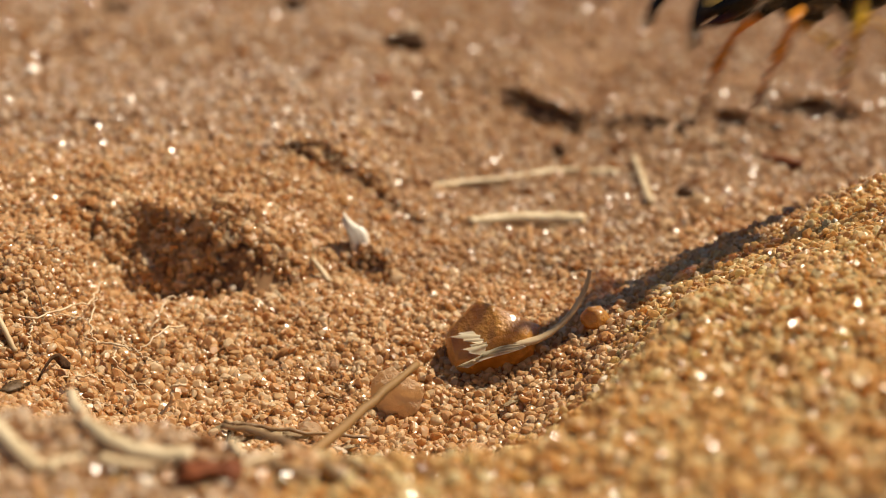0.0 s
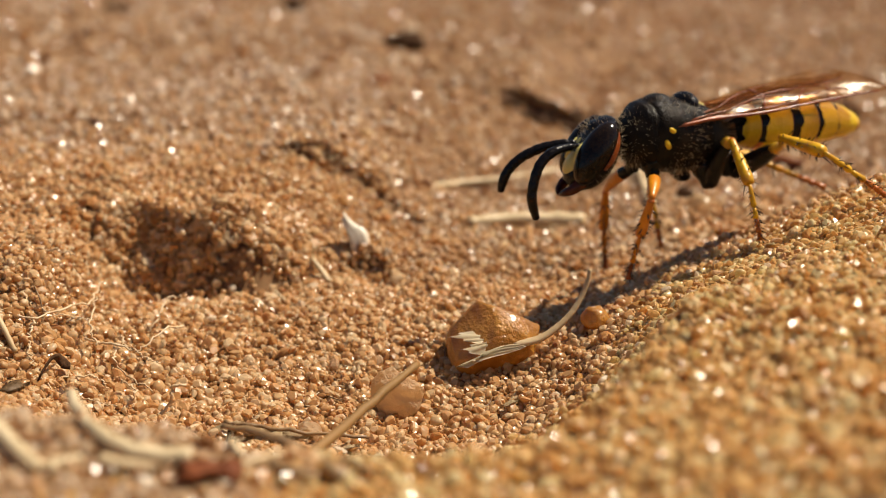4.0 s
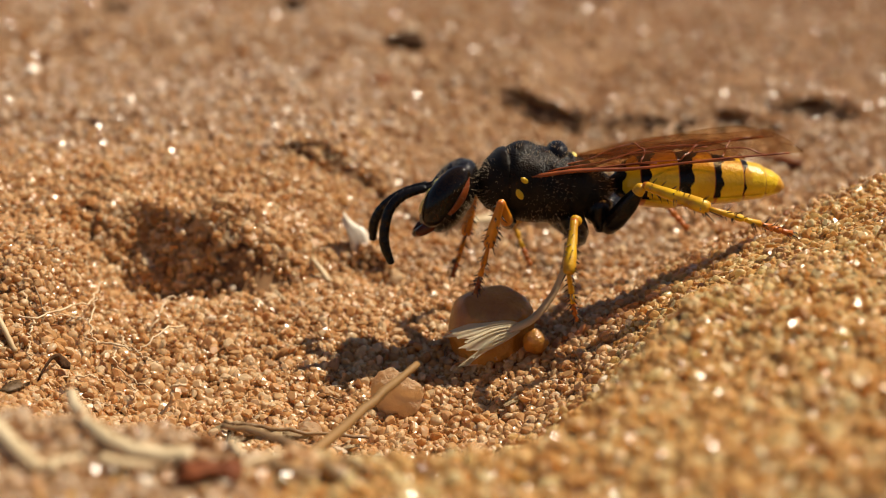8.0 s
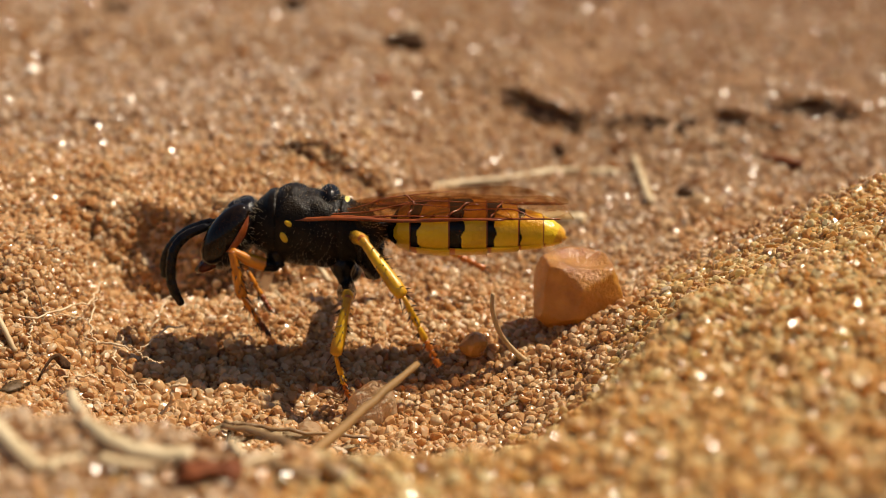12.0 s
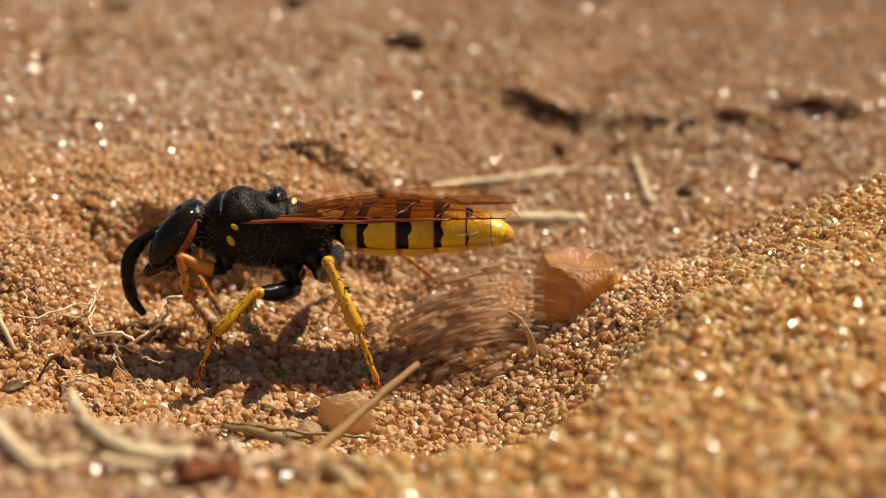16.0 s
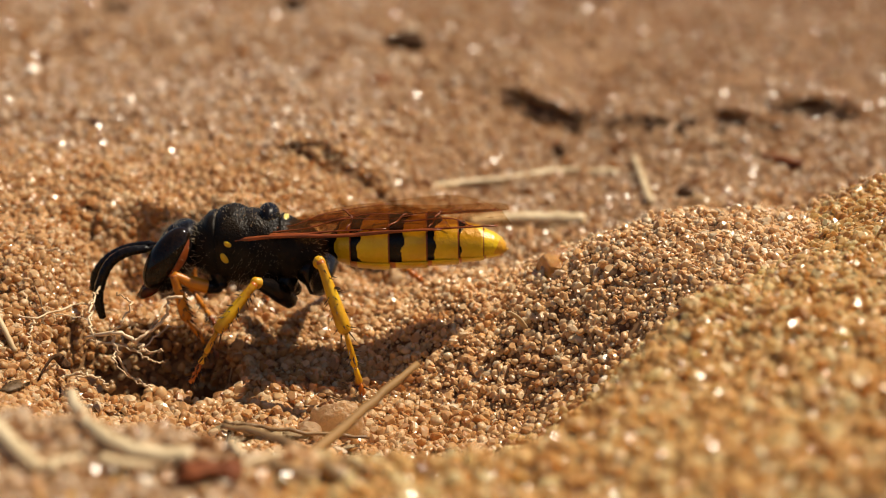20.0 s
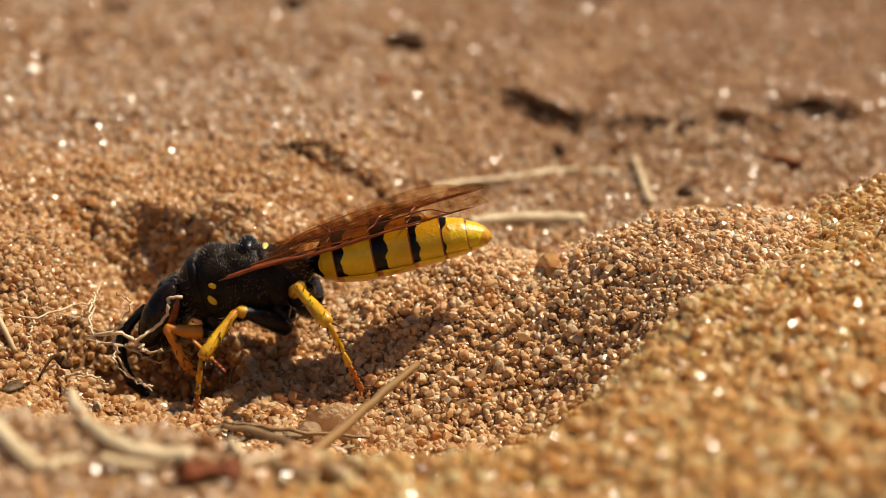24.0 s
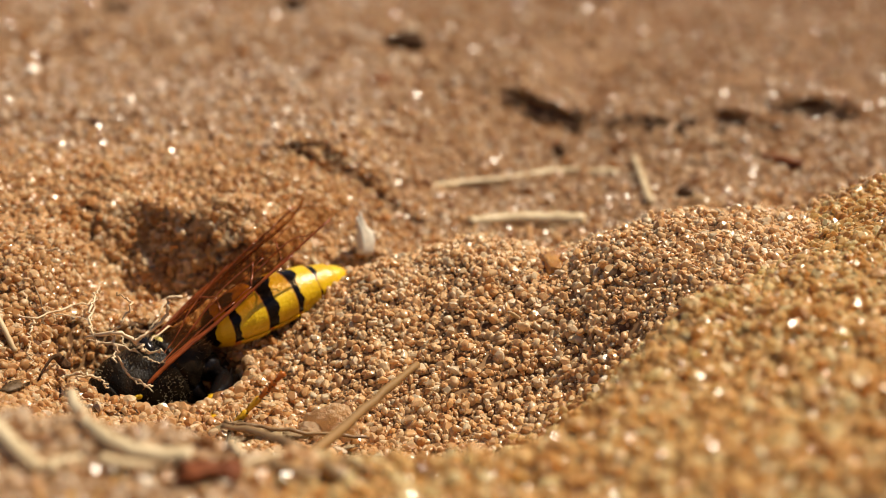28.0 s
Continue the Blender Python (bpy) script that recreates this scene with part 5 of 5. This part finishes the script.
def dig(leg, t):
    """The rake of a foreleg while digging: a foot path about the wasp."""
    s = -1 if leg.startswith("near") else 1
    a = 2 * math.pi * t / 0.4 + (0.5 if s > 0 else 0)
    return Vector((-3.5 + 1.5 * math.cos(a), s * 1.1, -4.5 + 0.7 * math.sin(a)))


# which way each near thigh points from its hip, in the wasp's space; y outward
MID_KNEE = [(0, -0.26, 0.66, 0.7), (1, -0.26, 0.66, 0.7), (3, -0.11, 0.47, 0.88), (6, 0.25, 0.45, 0.86), (7, -0.32, 0.67, 0.67), (8, -0.24, 0.79, 0.56), (9, -0.31, 0.85, 0.43), (10, -0.54, 0.83, 0.11),
            (11, -0.12, 0.97, 0.2), (12, 0.06, 0.99, 0.15), (12.4, -0.4, 0.88, 0.2), (16, -0.52, 0.82, 0.22), (18, -0.32, 0.6, 0.73), (21, -0.56, 0.69, 0.46), (24, -0.66, 0.4, 0.63), (25, -0.66, 0.6, 0.42), (26, -0.8, 0.45, 0.4),
            (27, -0.88, 0.4, 0.3), (28, -0.85, 0.35, 0.4)]
HIND_KNEE = [(0, 0.2, 0.8, 0.56), (1, 0.2, 0.8, 0.56), (3, 0.24, 0.77, 0.59), (6, 0.5, 0.5, 0.72), (7, 0.15, 0.58, 0.8), (8, 0.4, 0.5, 0.75), (9, 0.36, 0.56, 0.75), (10, 0.05, 0.81, 0.59), (11, 0.26, 0.79, 0.56),
             (12, -0.2, 0.64, 0.74), (16, 0.11, 0.88, 0.47), (18, 0.09, 0.75, 0.66), (21, 0.1, 0.74, 0.66), (24, -0.04, 0.76, 0.65), (25, 0.01, 0.86, 0.52), (26, -0.1, 0.78, 0.62), (27, -0.3, 0.74, 0.6), (28, -0.6, 0.75, 0.3)]


def chain(leg, tip, t):
    """Joint places of a leg, in the wasp's space, for a foot at tip."""
    side, pair = leg.split("_")
    s = -1 if side == "near" else 1
    x, y, z = HIPS[pair]
    hip = Vector((x, s * y, z))
    lf, _, lt, _, ls, _ = PIECES[pair]
    knee_way = Vector((-1.0, s * 0.5, -0.5))
    if pair == "front":
        knee_way = knee_way.lerp(Vector((-0.4, s * 0.8, 0.5)), 1 - min(1.0, max(0.0, (t - 8.0) / 1.2)))
    else:
        kx, ky, kz = glide(MID_KNEE if pair == "mid" else HIND_KNEE, t)
        knee_way = Vector((kx, s * ky, kz if s < 0 else 0.3 * kz - 0.1)).normalized()
        knee = hip + knee_way * lf
        way = tip - knee
        d = max(abs(lt - ls) + 0.35, min((lt + ls) * 0.985, way.length))
        u = way.normalized()
        tip = knee + u * d
        a = (lt * lt - ls * ls + d * d) / (2 * d)
        h = math.sqrt(max(0.0, lt * lt - a * a))
        out = body_at(t).to_3x3().inverted() @ Vector((0.4, s, 0.0)) if pair == "hind" else Vector((-0.3, s * 0.6, 0.5))
        out = (out - u * out.dot(u)).normalized()
        return [hip, knee, knee + u * a + out * h, tip], knee_way
    reach = tip - hip
    most = (lf + lt + ls) * 0.985
    if reach.length > most:
        tip = hip + reach * (most / reach.length)
    toward = hip + knee_way.normalized() * lf * 0.9 - tip
    ankle = tip + toward.normalized() * ls
    gap = ankle - hip
    if gap.length > (lf + lt) * 0.98:
        ankle = hip + gap * ((lf + lt) * 0.98 / gap.length)
    if gap.length < abs(lf - lt) + 0.5:
        ankle = hip + gap.normalized() * (abs(lf - lt) + 0.5)
    gap = ankle - hip
    d = gap.length
    a = (lf * lf - lt * lt + d * d) / (2 * d)
    h = math.sqrt(max(0.0, lf * lf - a * a))
    u = gap / d
    out = (knee_way - u * knee_way.dot(u)).normalized()
    return [hip, hip + u * a + out * h, ankle, tip], knee_way


def along_x(a, b, up):
    x = (b - a).normalized()
    y = up.cross(x).normalized()
    z = x.cross(y)
    m = Matrix((x, y, z)).transposed().to_4x4()
    m.translation = a * MM
    return m


TURNS = [(0, 4, 0), (0.2, 4, 0), (1.0, 10, -8), (2.0, 8, -8), (2.6, 4, -8), (3.0, -4, -7), (3.5, -12, -7), (5.5, -18, -8), (6.0, -22, -8), (7.0, -16, -7), (8.0, -10, -5),
         (9.0, -10, -9), (9.5, -10, -8), (10.0, -16, -8), (11.0, -6, -4), (12.0, -4, -4), (14.5, 0, -3), (17.0, 0, -3), (20.0, 0, -6), (23.0, 0, -6), (24.0, -4, -8), (26.0, -5, -10), (27.0, -6, -13), (28.0, -6, -14)]
NECK = [(0, -2.75, 0, -0.1), (7.5, -2.75, 0, -0.1), (9.0, -2.5, 0, -0.15), (10.0, -2.35, 0, -0.1), (11.0, -2.3, 0, 0.0), (12.5, -2.25, 0, 0.0), (21.0, -2.3, 0, 0.0), (24.0, -2.15, 0, -0.3), (28, -2.15, 0, -0.35)]
FEEL = [(0, 0, 0), (0.5, 8, 0), (1.0, 0, 6), (1.5, 12, 0), (2.0, 2, 8), (2.5, 16, 0), (3.0, 28, -8), (3.5, 6, 6), (5.5, 4, 2), (6.0, 22, 6), (7.0, 4, 0), (7.5, 18, -6),
        (8.0, 0, 6), (8.4, 40, -4), (9.0, 4, 8), (9.5, 0, 0), (10.0, 52, -6), (10.4, 8, 0), (11.0, 0, 4), (12.0, 4, 0), (15.0, -6, 4), (20.0, -2, 0), (28.0, 6, 0)]

CURL = [(0, 0), (6.0, 0), (8.0, -8), (9.0, -20), (10.0, -14), (11.0, 0), (12.0, -14), (14.5, -24), (19.4, -26), (20.0, 4), (20.6, -22), (21.5, -26), (28, -26)]


def wasp_moves():
    ticks = [k / 10 for k in range(281)]
    body, heads, bellies, joints = [], [], [], {leg: ([], [], []) for leg in LEGS}
    for t in ticks:
        B = body_at(t)
        body.append((t, B))
        ry = glide(BODY, t)[3]
        turn, nod = glide(TURNS, t)
        heads.append((t, mm(*glide(NECK, t), 0, 33 - max(-8.0, min(12.0, ry)) + nod, turn)))
        bellies.append((t, mm(2.5, 0, -0.3, 0, glide(DROOP, t)[0] + 1.2 * math.sin(5.1 * t), 0)))
        inv = B.inverted()
        for leg in LEGS:
            if leg.endswith("front") and t > 8.0:
                w = min(1.0, (t - 8.0) / 1.2)
                tip = inv @ (Vector(STANCES[leg][-1][1:]) * MM) / MM
                tip = tip.lerp(dig(leg, t), w) if t < 9.2 else dig(leg, t)
            else:
                tip = inv @ (foot_at(leg, t) * MM) / MM
            p, up = chain(leg, tip, t)
            for k in range(3):
                joints[leg][k].append((t, along_x(p[k], p[k + 1], up)))
    walk(wasp, body)
    walk(head, heads)
    walk(abdomen, bellies)
    for leg, pieces in LEGS.items():
        for ob, rows in zip(pieces, joints[leg]):
            walk(ob, rows)
    for k, ob in enumerate(feelers):
        base = ob.matrix_basis.copy()
        walk(ob, [(t, base @ pose(0, 0, 0, 0, glide(FEEL, t)[0] * (1 if k else 0.12) + glide(CURL, t)[0], glide(FEEL, t)[1] * (1 if k else -1))) for t in [q / 4 for q in range(113)]])
    for wing, s, fore in wings:
        base = wing.matrix_basis.copy()
        rows = []
        for t in [0, 0.1, 0.2, 0.3, 0.4, 0.5, 0.7, 1.0] + [q / 2 for q in range(3, 57)]:
            lift = glide([(0, 52), (0.2, 46), (0.35, 30), (0.5, 14), (0.8, 2), (1.0, -3), (1.5, 1), (3.5, 2), (5.5, 6), (7.5, 6), (9.0, 0), (28, 0)], t)[0]
            quiver = 0.8 * math.sin(17.0 * t) if t > 1 else 0
            rows.append((t, base @ pose(0, 0, 0, 0, -0.55 * lift + quiver, s * lift * 0.5)))
        walk(wing, rows)


def sand_moves():
    # each heap rises out of the level sand as the dug grains pile up
    for ob, keys in zip(HEAPS, ([(0, -4.5), (13, -4.5), (15, -3.0), (16, -2.2), (17, -1.4), (18, -0.5), (19, -0.1), (20, 0), (28, 0)],
                                [(0, -5), (14.5, -5), (17, -3.0), (19, -1.9), (21, -1.2), (24, -0.4), (26, 0), (28, 0)],
                                [(0, -5), (17, -4.5), (20, -2.8), (22, -1.9), (24, -1.2), (26, -0.6), (28, 0)])):
        walk(ob, [(t, mm(0, 0, z)) for t, z in keys])
    # slabs of crust sink as they are undermined
    for ob, (t0, t1) in zip(covers, ((14.2, 16.5), (14.8, 17.3), (15.5, 18.0), (15.2, 17.6), (15.6, 17.6), (17.0, 19.5), (18.4, 20.8), (19.4, 22.0))):
        walk(ob, [(0, mm(0, 0, 0)), (t0, mm(0, 0, 0)), ((t0 + t1) / 2, mm(0.3, 0.1, -2.0, 3, 4, 0)), (t1, mm(0.5, 0.2, -5.0, 5, 8, 3)), (28, mm(0.5, 0.2, -5.0, 5, 8, 3))])


def spray_rows(bursts, rest):
    """Each burst leaves the burrow, flies back over about 0.4 s and falls into the heap, where it stays buried till the next."""
    rows = [(0, mm(*rest))]
    for t, (x0, y0, z0), (x1, y1, z1), (x2, y2, z2) in bursts:
        rows += [(t - 0.8, mm(*rest)), (t - 0.2, mm(x0, y0, z0 - 1.5)), (t, mm(x1, y1, z1, 0, 30, 0)), (t + 0.2, mm(x2, y2, z2, 0, 60, 0)), (t + 0.4, mm(x2 + 1, y2, z2 - 5.5, 0, 60, 0)),
                 (t + 0.7, mm(*rest))]
    return rows + [(28, mm(*rest))] if rows[-1][0] < 28 else [r for r in rows if r[0] <= 28]


def stone_moves():
    walk(pebble, [(0, mm(2.05, -0.4, -0.1, 15, -20, 165)), (5.6, mm(2.05, -0.4, -0.1, 15, -20, 165)), (6.0, mm(2.15, -0.6, -0.2, 25, 5, 160)), (6.6, mm(2.25, -0.5, -0.1, 25, 25, 150)), (7.0, mm(2.3, -0.3, 0.1, 20, 50, 125)),
                  (7.3, mm(2.2, -0.2, 0.15, 15, 80, 100)), (7.6, mm(2.1, 0, 0.2, 10, 120, 75)), (8.0, mm(2.0, 0, 0.1, 0, 175, 35)), (8.3, mm(2.3, 1.2, 0.6, 0, 225, 10)), (9.3, mm(2.4, 1.2, 0.6, 0, 250, 5)),
                  (9.45, mm(4.5, 0.9, 2.2, 0, 310, 0)), (9.6, mm(5.5, 1.0, 1.75, 0, 362, 0)), (28, mm(5.5, 1.0, 1.75, 0, 362, 0))])
    walk(small_pebble, [(0, mm(6.1, -1.0, 1.1)), (5.6, mm(6.1, -1.0, 1.1)), (6.0, mm(4.45, -1.5, 0.75, 0, -60, 0)), (7.0, mm(4.3, -1.5, 0.7, 0, -70, 0)), (8.2, mm(3.4, -1.5, 0.2, 0, -100, 0)),
                        (9.6, mm(1.2, -1.4, -0.3, 0, -170, 0)), (10, mm(1.2, -1.2, 0.05, 0, -180, 0)), (15, mm(1.2, -1.2, 0.0, 0, -180, 0)), (17.5, mm(1.2, -1.2, -1.5, 0, -180, 0)), (28, mm(1.2, -1.2, -1.5, 0, -180, 0))])
    walk(tan_stone, [(0, mm(-1.83, -4.0, -1.1, 0, 20, 0)), (11.2, mm(-1.83, -4.0, -1.1, 0, 20, 0)), (11.4, mm(-2.7, -4.5, -1.35, 0, 75, 30)), (12.5, mm(-2.75, -4.6, -1.4, 0, 75, 30)), (14.5, mm(-2.9, -4.8, -1.35, 0, 30, 10)), (16, mm(-3.59, -5.5, -1.35, 0, -25, 0)),
                     (20, mm(-3.91, -6.0, -1.55, 0, -30, 0)), (27, mm(-4.15, -6.2, -1.6, 0, -34, 0)), (28, mm(-4.15, -6.2, -1.6, 0, -34, 0))])
    walk(husk, [(0, mm(3.3, -1.9, 0.35)), (5.6, mm(3.3, -1.9, 0.35)), (6.0, mm(3.1, -1.3, 1.65, 25, 25, 10)), (6.6, mm(3.5, -1.4, 1.25, 10, 5, 0)), (7.0, mm(3.5, -1.4, 1.2, 0, 10, 0)),
                (8.0, mm(3.0, -1.6, 0.9, 10, -10, 10)), (8.3, mm(2.2, -1.7, 0.85, 10, 22, 0)), (9.2, mm(2.2, -1.7, 0.85, 10, 22, 0)), (9.6, mm(2.0, -1.8, 0.1, 60, 30, 0)),
                (10.0, mm(2.0, -1.8, -0.1, 80, 25, 0)), (10.4, mm(2.0, -1.8, -0.1, 80, 25, 0)), (11.0, mm(1.5, -1.6, 0.1, 0, 70, 0)), (11.25, mm(1.5, -1.6, 0.1, 0, 70, 20)), (11.5, mm(3.7, -1.5, -0.75, 0, -15, 100)), (11.8, mm(3.7, -1.5, -0.75, 0, -15, 180)), (13.0, mm(3.7, -1.5, -0.75, 0, -15, 180)), (14.5, mm(3.4, -1.2, 0.6, 60, -45, 0)), (15.0, mm(3.5, -1.2, 0.5, 50, -60, 0)),
                (15.8, mm(3.5, -1.2, -1.6, 50, -60, 0)), (28, mm(3.5, -1.2, -1.6, 50, -60, 0))])
    for k, ob in enumerate(pulled):
        o = Vector(PULLED[k][0][0])
        t0 = (13.2, 14.2, 15.0, 14.6, 16.0, 17.5)[k]
        walk(ob, [(0, mm(o.x, o.y, o.z - 3.5)), (t0, mm(o.x, o.y, o.z - 3.5)), (t0 + 1.2, mm(*o)), (28, mm(*o))])
    walk(shell, [(0, mm(-3.9, 8.8, 1.2, 0, -8, 0)), (26.6, mm(-3.9, 8.8, 1.2, 0, -8, 0)), (27.0, mm(-3.6, 8.4, 1.3, 0, 10, 20)), (27.3, mm(-3.75, 8.3, 1.25, 0, 14, 30)), (28, mm(-3.75, 8.3, 1.25, 0, 14, 30))])
    walk(sprays[0], spray_rows([(15.0, (-9, -1, 0), (-4.6, -1, 0.3), (-1.0, -0.6, 0.8)), (17.0, (-6, -1, 0), (0.9, -0.5, 1.1), (3.5, 0, 2.2)), (26.0, (-9, -1, 0), (-3.6, -0.4, 1.3), (0.0, 0, 3.0))],
                               (1.8, -0.5, -5.0)))
    walk(sprays[1], spray_rows([(16.0, (-6, -1, 0), (0.6, -0.5, 0.0), (2.4, 0, 1.4)), (27.0, (-9, -1, 0), (-3.5, 0.2, 1.8), (0.5, 0, 3.4))],
                               (1.5, -0.5, -5.0)))
    walk(sprays[2], spray_rows([(11.0, (-7, -1, -1), (-5.2, -1.2, 0.5), (1.8, -0.6, 1.8)), (14.6, (-9, -1, -1), (-6, -1.2, 0.2), (-2.0, -1.2, 0.6)), (25.0, (-9, -1, -1), (-6.5, -1.2, -0.2), (-3.0, -1.2, 0.6))],
                               (0.5, -0.5, -5.0)))


def motions():
    wasp_moves()
    sand_moves()
    stone_moves()



def single_grains():
    """The larger grains on top of the sand, each a piece of its own on one of a few shared meshes."""
    shared = []
    for k in range(8):
        v, f = FINE[k]
        me = bpy.data.meshes.new("grain")
        me.from_pydata((v * MM).tolist(), [], f.tolist())
        me.materials.append(M_SINGLE)
        shared.append(me)
    rg = random.Random(91)
    made = 0
    while made < 300:
        x, y = rg.uniform(-15, 14), rg.uniform(-13, 7)
        if -16 < x < -7.8 and -5.2 < y < 2.2:
            continue
        s = rg.uniform(0.17, 0.26)
        ob = part("grain", shared[made % 8], None, ground, place=mm(x, y + float(lean(x, y)), float(height(x, y)) + 0.3 * s + 0.08, rg.uniform(0, 360), rg.uniform(0, 360), 0)
                  @ Matrix.Diagonal((s, s * rg.uniform(0.8, 1.1), s * rg.uniform(0.8, 1.1), 1)))
        made += 1


single_grains()
motions()
